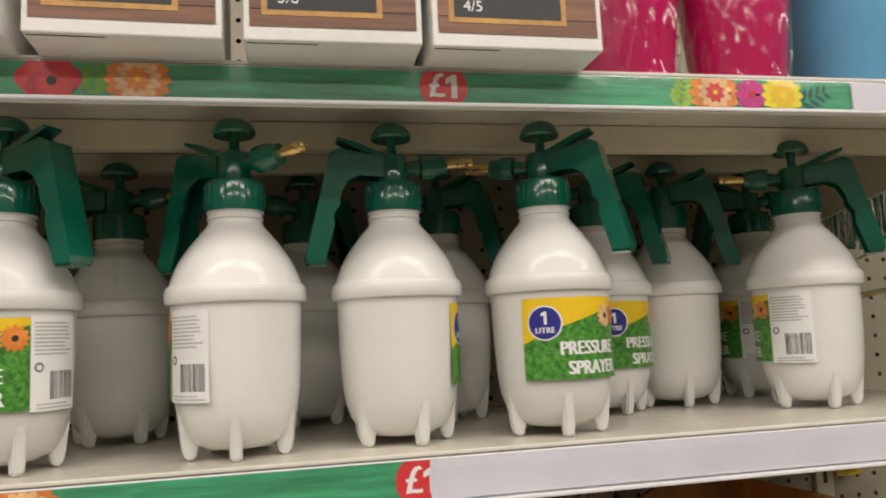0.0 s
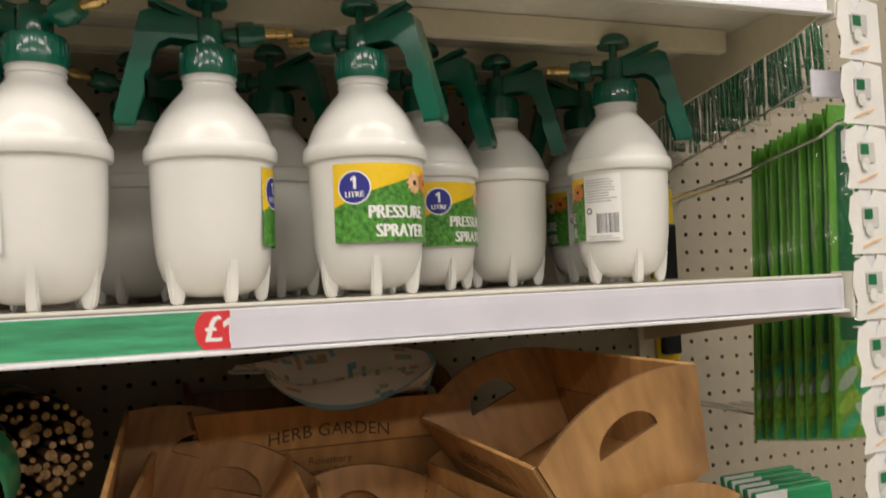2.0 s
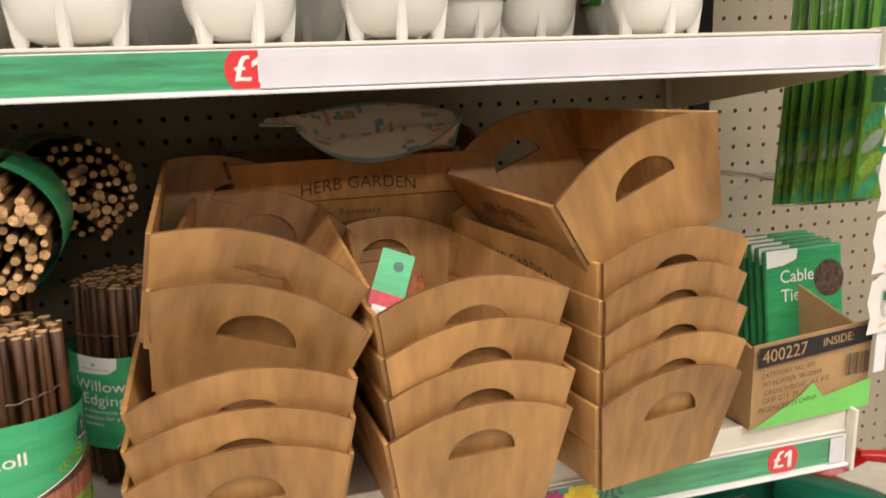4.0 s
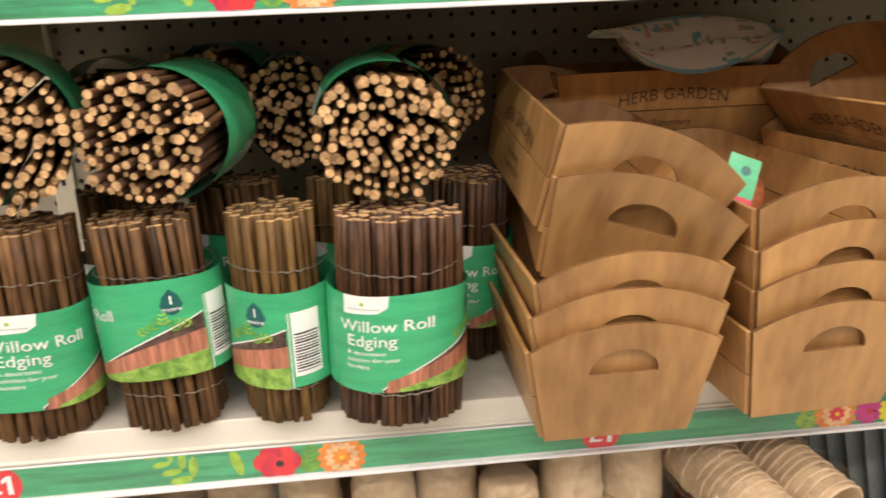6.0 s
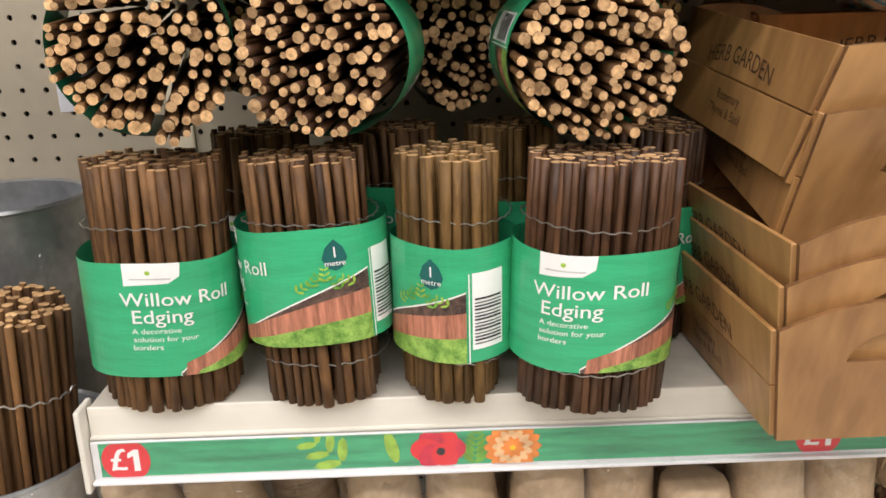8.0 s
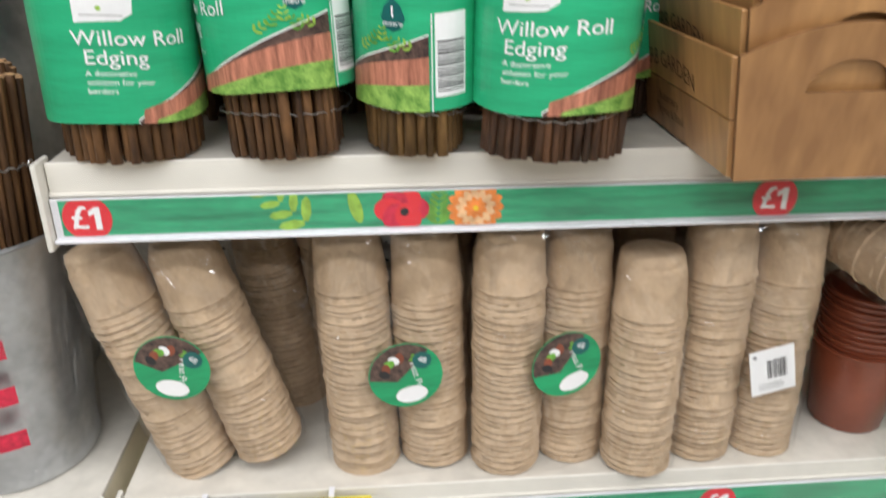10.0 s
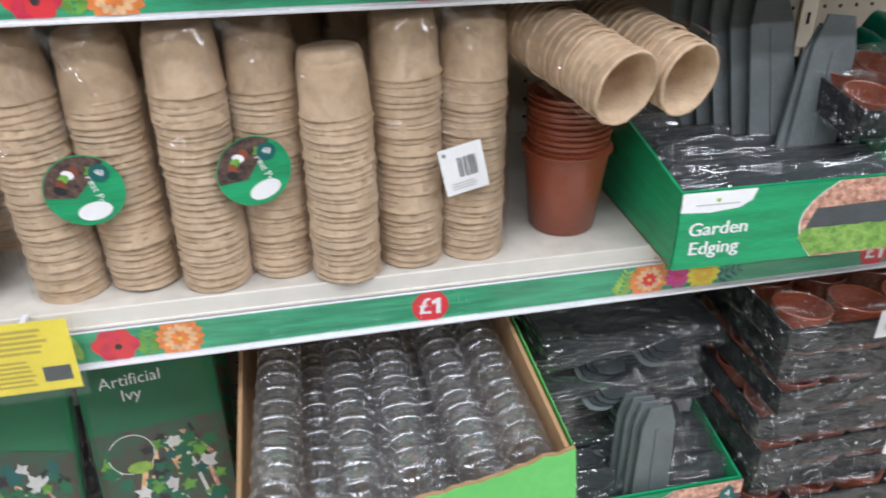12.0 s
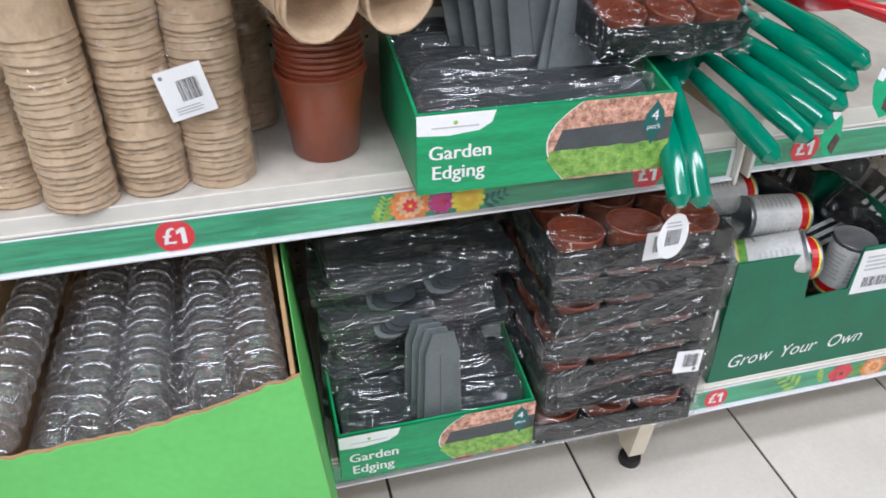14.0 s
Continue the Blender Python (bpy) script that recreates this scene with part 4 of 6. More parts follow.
LYING = [  # x, y of the cut ends, z of the axis, radii, turn, tilt
    (-0.384, 0.588, Z_W + 0.262, 0.058, 0.058, 12, 3), (-0.272, 0.592, Z_W + 0.252, 0.055, 0.052, -8, 2), (-0.079, 0.590, Z_W + 0.248, 0.057, 0.052, 3, 2),
    (-0.167, 0.735, Z_W + 0.251, 0.043, 0.051, 4, 1), (-0.245, 0.745, Z_W + 0.272, 0.048, 0.045, -6, 0), (-0.020, 0.740, Z_W + 0.262, 0.046, 0.045, 22, 0), (-0.350, 0.760, Z_W + 0.262, 0.046, 0.045, 4, 0),
]
for k, (x, y, z, rx, ry, turn, tilt) in enumerate(LYING):
    length = BACK - 0.012 - y
    ob = willow_roll(Matrix.Translation((x, y, z)) @ pose(0, 0, 0, -90 + tilt, 0, turn) @ Matrix.Diagonal((1, 1, min(1.0, length / 0.195), 1)), rx, ry, 31 + k, 60 + 25 * k, True, (0.150,), "willow roll lying on its side with cut ends showing", bark=("bark", "bark_dark")[k % 2], splay=0.09)


# ---- peat pots ----
def pot_mesh():
    bm = lathe([(0.004, 0.0560), (0.0235, 0.0550), (0.0272, 0.0300), (0.0306, 0.0006), (0.0322, 0.0002), (0.0331, 0.0010), (0.0331, 0.0026), (0.0318, 0.0042), (0.0296, 0.035), (0.0282, 0.052), (0.0262, 0.0575), (0.018, 0.0590), (0.004, 0.0592)], 30, 0.0017)
    for p in bm.faces:
        p.smooth = True
    me = bpy.data.meshes.new("peat_pot")
    bm.to_mesh(me)
    bm.free()
    me.materials.append(M["peat"])
    return me


POT = pot_mesh()


def pot_stack(ob, x, y, count, k=1.0, step=0.0094, seed=0):
    rng = random.Random(seed)
    for i in range(count):
        sc = k * rng.uniform(0.985, 1.02)
        share("peat_pot", POT, ob, pose(x + rng.uniform(-1, 1) * 0.0008, y + rng.uniform(-1, 1) * 0.0008, step * i, rng.uniform(-2.5, 2.5), rng.uniform(-2.5, 2.5), rng.uniform(0, 360)) @ Matrix.Diagonal((sc, sc, 1, 1)))
    return step * (count - 1) + 0.0592


def bag(ob, stacks, height, r=0.0365, name="plastic_bag"):
    """Clear film drawn round one stack or two."""
    bm = bmesh.new()
    n, rings = 40, []
    levels = 18
    cx = sum(s[0] for s in stacks) / len(stacks)
    cy = sum(s[1] for s in stacks) / len(stacks)
    half = (max(s[0] for s in stacks) - min(s[0] for s in stacks)) / 2
    for j in range(levels + 1):
        t = j / levels
        k = 1 - 0.22 * max(0, (t - 0.72) / 0.28) ** 1.3
        ring = []
        for i in range(n):
            q = 2 * math.pi * i / n
            wr = 1 + 0.045 * noise.noise((math.cos(q) * 3 + cx * 40, math.sin(q) * 3, t * 7)) + 0.02 * noise.noise((q * 5, t * 25, cx * 9))
            ring.append(bm.verts.new((cx + (half * (1 if math.cos(q) > 0 else -1) * min(1, abs(math.cos(q)) * 3) + r * k * wr * math.cos(q)), cy + r * k * wr * math.sin(q), 0.001 + t * height)))
        rings.append(ring)
    for a, b in zip(rings, rings[1:]):
        for i in range(n):
            bm.faces.new((a[i], a[(i + 1) % n], b[(i + 1) % n], b[i]))
    bm.faces.new(rings[-1])
    return part(name, bm, "film", ob, "crinkled clear plastic bag", True)


def round_label(ob, m):
    pr = Print(0.0003)
    r = 0.033
    pr.disc(0, 0, r, "cartongreen", 1, 40)
    arc = [(r * 0.97 * math.cos(q), r * 0.97 * math.sin(q)) for q in [radians(70 + 9 * i) for i in range(16)]]
    pr.poly(arc + [(-0.005, -0.008), (0.004, 0.012)], "soil", 2)
    for q in range(7):
        a = radians(90 + 17 * q)
        pr.disc(0.019 * math.cos(a), 0.019 * math.sin(a), 0.0055, ("leafprint", "soil", "terracotta", "white", "leafprint", "terracotta", "black")[q], 2.6 + 0.1 * q, 9, 0.004, q)
    pr.disc(0.009, 0.019, 0.0085, "teal", 3.6, 20)
    pr.text("48", 0.009, 0.0195, 0.008, "white", 4.2)
    pr.disc(0.011, -0.017, 0.0145, "white", 3, 24, 0.0085, 0.5)
    pr.text("Peat Pots", 0.0105, 0.0005, 0.0090, "white", 3.4, tilt=-1.0)
    pr.end("round_label", ob, plane_at(m), "round green sticker with white words")


def peat_pack(name_label, m, stacks, count, seed, sticker=None, k=1.0, bagged=True):
    ob = empty("peat_pot_pack", m, name_label, "peat pots", "packs of peat pots")
    top = 0
    for i, (x, y) in enumerate(stacks):
        top = max(top, pot_stack(ob, x, y, round((count - 1 - i % 2) * 1.45) + 1, k, 0.0065, seed + i))
    if bagged:
        bag(ob, stacks, top + 0.006, 0.0375 * k)
    if sticker:
        round_label(ob, sticker)
    return ob


SW = pose(0, 0, 0, 90, 0, 0)
PL = "brown peat pots stacked upside down in clear film"
peat_pack(PL, pose(-0.366, 0.664, Z_P + 0.010, 2, -15, -4), ((-0.034, 0), (0.034, 0.004)), 20, 3, pose(0.002, -0.042, 0.128) @ SW @ pose(0, 0, 0, 0, 0, -55))
peat_pack(PL, pose(-0.206, 0.660, Z_P + 0.001, 0, -1.5, 3), ((-0.0335, 0), (0.0335, 0)), 21, 5, pose(0.008, -0.042, 0.114) @ SW @ pose(0, 0, 0, 0, 0, -20))
peat_pack(PL, pose(-0.072, 0.653, Z_P + 0.001, 0, 0, 12), ((-0.0325, 0), (0.0325, 0)), 21, 7, pose(0.008, -0.041, 0.120) @ SW @ pose(0, 0, 0, 0, 0, -10))
peat_pack("stack of pale peat pots in clear film", pose(0.021, 0.632, Z_P + 0.001, 0, 0, 0), ((0, 0),), 18, 9)
pk = peat_pack(PL, pose(0.119, 0.651, Z_P + 0.001, 0, 0, 3), ((-0.032, 0), (0.032, 0)), 21, 11)
pr = Print(0.0003)
pr.rect(-0.021, 0.021, -0.024, 0.024, "white", 1)
pr.barcode(-0.005, 0.014, -0.008, 0.012, 2, 7)
pr.disc(-0.016, 0.018, 0.002, "grey_print", 2, 10)
pr.lines(-0.014, 0.014, -0.02, -0.012, 3, "light_grey", 2, 3)
pr.end("barcode_sticker", pk, plane_at(pose(0.012, -0.0415, 0.106) @ SW @ pose(0, 0, 0, 0, 0, 12)), "white barcode sticker")
BK = "peat pots in clear film behind the front packs"
peat_pack(BK, pose(-0.285, 0.775, Z_P + 0.001, 0, -6, 0), ((-0.033, 0), (0.033, 0)), 21, 13)
peat_pack(BK, pose(-0.125, 0.765, Z_P + 0.001, 0, 0, 0), ((-0.033, 0), (0.033, 0)), 21, 15)
peat_pack(BK, pose(0.020, 0.765, Z_P + 0.001, 0, 0, 0), ((-0.033, 0), (0.033, 0)), 21, 17)
peat_pack(BK, pose(0.150, 0.770, Z_P + 0.001, 0, 0, 0), ((-0.033, 0), (0.033, 0)), 20, 19)


# ---- helpers for packed goods ----
def plates(name, quads, m, parent, t=0.003, label=""):
    """Flat board panels: each quad is four corners in order, thickened along its normal."""
    out = []
    for q in quads:
        bm = bmesh.new()
        a = [Vector(p) for p in q]
        nrm = (a[1] - a[0]).cross(a[-1] - a[0]).normalized() * t
        va, vb = [bm.verts.new(p) for p in a], [bm.verts.new(p + nrm) for p in a]
        bm.faces.new(va)
        bm.faces.new(vb[::-1])
        n = len(a)
        for i in range(n):
            bm.faces.new((va[i], vb[i], vb[(i + 1) % n], va[(i + 1) % n]))
        bmesh.ops.recalc_face_normals(bm, faces=bm.faces[:])
        out.append(part(name, bm, m, parent, label))
    return out


def torn(x0, x1, z, amp, n=24, seed=2):
    rng = random.Random(seed)
    return [(x0 + (x1 - x0) * i / n, z + amp * (noise.noise((i * 0.35, seed, 0)) + 0.4 * rng.uniform(-1, 1))) for i in range(n + 1)]


def wrap_box(ob, x0, x1, y0, y1, z0, z1, m="film_dark", seed=1, amp=0.004, name="shrink_film"):
    """Loose crinkled film round a block of goods."""
    bm = bmesh.new()
    n = 9
    box(bm, x0, x1, y0, y1, z0, z1)
    bmesh.ops.subdivide_edges(bm, edges=bm.edges[:], cuts=n, use_grid_fill=True)
    for w in bm.verts:
        d = Vector((noise.noise(w.co * 55 + Vector((seed, 0, 0))), noise.noise(w.co * 55 + Vector((0, seed, 5))), noise.noise(w.co * 55 + Vector((9, 0, seed)))))
        w.co += d * amp
    return part(name, bm, m, ob, "crinkled clear shrink film", True)


UP = pose(0, 0, 0, 90, 0, 0)


# ---- top shelf: bulb cartons and pots ----
def bulb_carton(x0, x1, words, seed):
    ob = empty("bulb_carton", pose((x0 + x1) / 2, 0.562, Z_U + 0.001, 0, 0, (seed % 3 - 1) * 0.8), "white carton printed with a chalkboard on timber", "carton", "bulb cartons on the top shelf")
    w, h, d = (x1 - x0) / 2, 0.17, 0.16
    bm = bmesh.new()
    box(bm, -w, w, 0, d, 0, h, 0.0012)
    body = part("body", bm, "boxwhite", ob, "white card carton")
    bm = bmesh.new()
    box(bm, -w + 0.002, -w + 0.05, 0.004, 0.0052, -0.0003, 0.0006)
    part("seam", bm, "dark", ob)
    pr = Print(0.0003)
    pr.rect(-w + 0.004, w - 0.004, 0.010, h - 0.004, "boxwood", 1)
    for k in range(5):
        pr.rect(-w + 0.004, w - 0.004, 0.022 + 0.028 * k, 0.0227 + 0.028 * k, "dark", 1.4)
    a, b = -w + 0.012, w - 0.028
    pr.rect(a, b, 0.018, 0.155, "goldwood", 2)
    pr.rect(a + 0.004, b - 0.004, 0.022, 0.151, "chalk", 2.6)
    for k, word in enumerate(words):
        pr.text(word, a + 0.008 + 0.0034 * len(word), 0.030 + 0.0135 * (len(words) - 1 - k), 0.0115, "white", 3.4)
    pr.end("printed_front", body, front(0, -0.0002, 0), "print of a framed chalkboard on timber planks")
    return ob


bulb_carton(-0.262, -0.140, ["4/5"], 1)
bulb_carton(-0.127, -0.003, ["4/5"], 2)
bulb_carton(0.011, 0.134, ["5/6"], 3)
bulb_carton(0.142, 0.271, ["Iron Cross", "4/5"], 4)
bulb_carton(-0.40, -0.275, ["4/5"], 5)
for x, y, tall in ((0.343, 0.672, 0.2), (0.455, 0.672, 0.2)):
    ob = empty("pink_bucket", pose(x, y, Z_U), "hot pink plastic bucket wrapped in clear film", "bucket", "pink buckets")
    part("bucket_body", lathe([(0.030, 0.0), (0.039, 0.002), (0.041, 0.006), (0.060, tall), (0.062, tall + 0.003), (0.056, tall)], 30, caps=True), "pinkpot", ob, "", True)
    part("film_wrap", lathe([(0.043, 0.001), (0.047, 0.03), (0.051, 0.08), (0.058, 0.14), (0.066, tall)], 30, 0.004, False), "film", ob, "crinkled clear film", True)
ob = empty("blue_pot", pose(0.612, 0.690, Z_U), "plain sky blue plastic plant pot", "pot")
part("pot_body", lathe([(0.02, 0.0), (0.062, 0.002), (0.065, 0.006), (0.088, 0.19), (0.092, 0.192), (0.086, 0.19)], 36), "bluepot", ob, "", True)
ob = empty("green_pack", pose(0.51, 0.80, Z_U), "dark green card pack of ties", "pack")
bm = bmesh.new()
box(bm, -0.03, 0.03, 0, 0.008, 0, 0.05, 0.001)
bd = part("card", bm, "packgreen", ob)
pr = Print()
pr.text("Cable", 0, 0.032, 0.014, "white", 1)
pr.text("Ties", 0, 0.016, 0.014, "white", 1)
pr.end("words", bd, front(0, -0.0002, 0))


# ---- willow shelf: cloth, net of bulbs, carton of ties ----
def cloth_edge(u):
    """Height of the front lip and of the raised rear edge along the cloth."""
    lip = 1.246 - 0.042 * math.sin(math.pi * min(1.0, max(0.0, (u - 0.16) / 0.84)) ** 0.85) ** 0.75
    rear = 1.247 + 0.022 * math.sin(math.pi * (0.06 + 0.88 * u)) ** 1.2 * (0.35 + 0.65 * u)
    return lip, rear


ob = empty("folded_cloth", pose(0, 0, 0), "white patterned cotton cloth with pale blue edging", "cloth")
bm = bmesh.new()
nx, ny = 44, 26
grid = []
for j in range(ny + 1):
    row = []
    for i in range(nx + 1):
        u, v = i / nx, j / ny
        lip, rear = cloth_edge(u)
        if v < 0.65:                       # the upper layer, from the rear edge down to the lip
            t = v / 0.65
            y, z = 0.826 - 0.058 * t, rear + (lip - rear) * t ** 1.2
            z += 0.005 * math.sin(9 * u + 4 * t) * math.sin(math.pi * t) - 0.012 * math.exp(-((t - 0.42) / 0.12) ** 2) * math.sin(math.pi * u)
        else:                              # turned under, back on to the basket's rim
            t = (v - 0.65) / 0.35
            y, z = 0.768 + 0.085 * t, lip + (1.2090 - lip) * min(1.0, 2.2 * t) * min(1.0, max(0.0, (u - 0.25) / 0.2))
        x = 0.146 + 0.204 * u + 0.004 * math.sin(7 * v)
        row.append(bm.verts.new((x, 0.80 + (y - 0.80) * min(1.0, 0.12 + u / 0.4), z)))
    grid.append(row)
for j in range(ny):
    for i in range(nx):
        f = bm.faces.new((grid[j][i], grid[j][i + 1], grid[j + 1][i + 1], grid[j + 1][i]))
        a, b = noise.noise((i * 0.35, j * 0.5, 2)), noise.noise((i * 0.35, j * 0.5, 8))
        f.material_index = 1 if j in (0, 16) or i >= nx - 1 else (2 if a > 0.42 else (3 if b > 0.40 else (1 if a < -0.46 else 0)))
bmesh.ops.recalc_face_normals(bm, faces=bm.faces[:])
bmesh.ops.solidify(bm, geom=bm.faces[:], thickness=0.0014)
part("fabric", bm, ["cloth", "skyblue", "sage", "palepink"], ob, "", True)

ob = empty("net_of_bulbs", pose(0.246, 0.648, Z_W + 0.150, 20, 12, 25) @ Matrix.Scale(0.66, 4), "orange net of bulbs with a green header card", "bulbs")
bm = lathe([(0.004, -0.055), (0.024, -0.045), (0.034, -0.015), (0.032, 0.015), (0.018, 0.042), (0.006, 0.055)], 20, 0.004)
part("net", bm, "stone", ob, "orange net", True)
pr = Print(0.0004)
pr.rect(-0.022, 0.022, -0.02, 0.038, "sleeve", 1)
pr.disc(0.004, 0.018, 0.007, "teal", 2)
pr.rect(-0.022, 0.022, -0.04, -0.02, "crimson", 1)
pr.rect(-0.016, 0.024, -0.062, -0.038, "white", 1.4)
pr.barcode(-0.012, 0.018, -0.058, -0.044, 2, 4)
pr.end("header_card", ob, plane_at(pose(-0.052, -0.016, 0.052) @ pose(0, 0, 0, 52, 0, -35)), "green and white header card")

ob = empty("shipping_carton", pose(0.585, 0.602, Z_W - 0.0065, 0, 0.4, 4), "open brown corrugated carton with black stencilled words", "carton")
cw, cd, ch = 0.155, 0.19, 0.10
plates("side_panel", [[(0, 0, 0), (0, cd, 0), (0, cd, ch * 1.35), (0, 0, ch * 0.85)], [(cw, cd, 0), (cw, 0, 0), (cw, 0, ch * 0.8), (cw, cd, ch * 1.35)]], "card", ob)
plates("back_panel", [[(0, cd, 0), (cw, cd, 0), (cw, cd, ch * 1.35), (0, cd, ch * 1.35)]], "card", ob)
plates("base_panel", [[(0, 0, 0), (cw, 0, 0), (cw, cd, 0), (0, cd, 0)]], "card", ob)
fp = plates("front_panel", [[(cw, -0.003, 0), (0, -0.003, 0), (0, -0.003, ch * 0.88), (cw, -0.003, ch * 0.95)]], "card", ob)[0]
pr = Print(0.0003)
pr.poly([(0.003, ch * 0.66), (0.003, ch * 0.87), (cw - 0.003, ch * 0.93), (cw - 0.003, ch * 0.74)], "black", 1)
pr.text("400227", 0.036, ch * 0.775, 0.019, "card", 2, 0.05)
pr.text("INSIDE:", 0.105, ch * 0.82, 0.013, "card", 2, 0.05)
for k, word in enumerate(("CATEGORY NO: 400", "PO NUMBER: 98100564", "GROSS WEIGHT:  4.2  KG", "CASE QTY: 24", "PRODUCED IN CHINA")):
    pr.text(word, 0.008 + 0.0021 * len(word), ch * 0.585 - 0.0092 * k, 0.0075, "burn", 1.5, 0.05)
pr.barcode(0.118, 0.150, ch * 0.40, ch * 0.64, 1.5, 9)
pr.poly([(0.0, 0.001), (cw, 0.001), (cw, 0.032), (0.09, 0.022), (0.075, 0.040), (0.06, 0.028), (0.02, 0.010)], "cardgreen", 1.2)
pr.end("stencilled_print", fp, plane_at(pose(0, -0.0062, 0) @ UP), "black stencilled words")
for k in range(5):
    ob = empty("cable_tie_pack", pose(0.742 + 0.004 * k, 0.700 + 0.018 * k, Z_W + 0.020, -8, 0, 2), "green and white pack of cable ties", "cable ties", "cable tie packs")
    bm = bmesh.new()
    box(bm, -0.055, 0.055, 0, 0.008, 0, 0.125, 0.003)
    bd = part("card", bm, "cartongreen", ob)
    pr = Print()
    pr.poly([(-0.054, 0.124), (-0.01, 0.124), (-0.012, 0.112), (-0.03, 0.106), (-0.054, 0.104)], "white", 1)
    pr.text("Cable", -0.012, 0.092, 0.021, "white", 1)
    pr.text("Ties", -0.018, 0.070, 0.021, "white", 1)
    pr.disc(0.034, 0.085, 0.022, "soil", 1)
    pr.end("print", bd, front(0, -0.0002, 0))


# ---- peat shelf: pots, garden edging, trowels ----
def plant_pot(m):
    ob = empty("plant_pot", m, "terracotta brown plastic plant pot nested in a stack", "plant pot", "nested brown plant pots")
    part("pot_body", lathe([(0.010, 0.004), (0.034, 0.004), (0.0455, 0.0970), (0.0490, 0.0970), (0.0385, 0.003), (0.036, 0.0), (0.010, 0.0)], 40), "terracotta", ob, "", True)
    part("rim", lathe([(0.0456, 0.0972), (0.0465, 0.1015), (0.0500, 0.1028), (0.0524, 0.1020), (0.0520, 0.0980), (0.0491, 0.0968)], 40, 0.0008, False), "terracotta", ob, "rolled rim", True)
    return ob


pp = plant_pot(pose(0.260, 0.680, Z_P + 0.0005) @ Matrix.Scale(0.91, 4))
for k in range(1, 12):
    copy_thing(pp, pose(0.260 + 0.0006 * (k % 3), 0.680, Z_P + 0.0005 + 0.0060 * k, 0.4 * (k % 3), 0.3 * (k % 2), 17 * k) @ Matrix.Scale(0.91, 4))

d = Vector((-0.30, 0.94, 0.17)).normalized()
ob = empty("peat_pot_pack", Matrix.Translation((0.286, 0.545, 0.808)) @ d.to_track_quat("Z", "Y").to_matrix().to_4x4(), "peat pots in clear film lying on their side", "peat pots", "packs of peat pots")
pot_stack(ob, -0.036, 0, 20, 1.02, 0.0088, 71)
pot_stack(ob, 0.036, 0.004, 19, 1.0, 0.0088, 77)
bag(ob, ((-0.036, 0), (0.036, 0.004)), 0.235, 0.0385)
pr = Print(0.0003)
pr.disc(0, 0, 0.032, "cartongreen", 1, 36)
pr.disc(-0.008, 0.006, 0.013, "white", 2, 20, 0.008)
pr.poly([(0.0, -0.03), (0.026, -0.016), (0.03, 0.008), (0.01, 0.0)], "soil", 2)
pr.end("round_label", ob, plane_at(pose(0.0, 0.042, 0.150, -90, 0, 0)), "round green sticker")


def edging_print(pr, w, h):
    pr.rect(0.0, w, 0.0, h, "cartongreen", 0.6)
    pr.poly([(0.0, h), (0.076, h), (0.072, h - 0.012), (0.060, h - 0.019), (0.03, h - 0.022), (0.0, h - 0.020)], "white", 1.2)
    pr.disc(0.037, h - 0.009, 0.0022, "lime", 2, 10)
    pr.lines(0.014, 0.060, h - 0.015, h - 0.012, 1, "light_grey", 2, 2)
    pr.text("Garden", 0.042, h - 0.040, 0.0205, "white", 1.6, bold=0.0004)
    pr.text("Edging", 0.040, h - 0.061, 0.0205, "white", 1.6, bold=0.0004)
    cx = w * 0.50
    arc = [(cx + 0.020 * (2 * i / 8 - 1) ** 2 if i < 4 else cx + 0.034 * ((i - 4) / 4) ** 2, h * i / 8) for i in range(9)]
    pr.poly([(u - 0.0012, v) for u, v in arc] + [(w, h), (w, 0)], "white", 1.2)
    pr.poly(arc + [(w, h), (w, 0)], "chips", 1.8)
    pr.poly([(cx + 0.004, h * 0.32), (cx + 0.014, h * 0.66), (w, h * 0.70), (w, h * 0.30)], "slate", 2.4)
    pr.poly([(cx + 0.018, 0.002), (cx, h * 0.28), (cx + 0.004, h * 0.40)] + [(cx + 0.01 + (w - cx - 0.01) * i / 9, h * (0.40 + 0.05 * math.sin(3.1 * i))) for i in range(10)] + [(w, 0.002)], "lawn", 3)
    lx, lz = w - 0.019, h * 0.66
    pr.poly([(lx, lz + 0.022), (lx + 0.009, lz + 0.010), (lx + 0.011, lz - 0.004), (lx + 0.005, lz - 0.014), (lx - 0.001, lz - 0.026), (lx - 0.005, lz - 0.014), (lx - 0.012, lz - 0.006), (lx - 0.010, lz + 0.008)], "teal", 3.6)
    pr.text("4", lx, lz + 0.006, 0.016, "white", 4.4)
    pr.text("pack", lx, lz - 0.0055, 0.0078, "white", 4.4)


def edging_carton(m, w, hf, hb, depth):
    ob = empty("edging_carton", m, "green printed carton of grey garden edging packs", "carton", "garden edging cartons")
    plates("side_panel", [[(0, 0, 0), (0, depth, 0), (0, depth, hb), (0, 0, hf)], [(w, depth, 0), (w, 0, 0), (w, 0, hf), (w, depth, hb)]], "cartongreen", ob)
    plates("back_panel", [[(0, depth, 0), (w, depth, 0), (w, depth, hb), (0, depth, hb)]], "boxwhite", ob)
    plates("base_panel", [[(0, 0, 0), (w, 0, 0), (w, depth, 0), (0, depth, 0)]], "card", ob)
    fp = plates("front_panel", [[(w, -0.003, 0), (0, -0.003, 0), (0, -0.003, hf), (w, -0.003, hf)]], "cartongreen", ob)[0]
    pr = Print(0.0003)
    edging_print(pr, w, hf)
    pr.end("printed_front", fp, plane_at(pose(0, -0.0061, 0) @ UP), "white words and a picture of lawn and bark")
    return ob


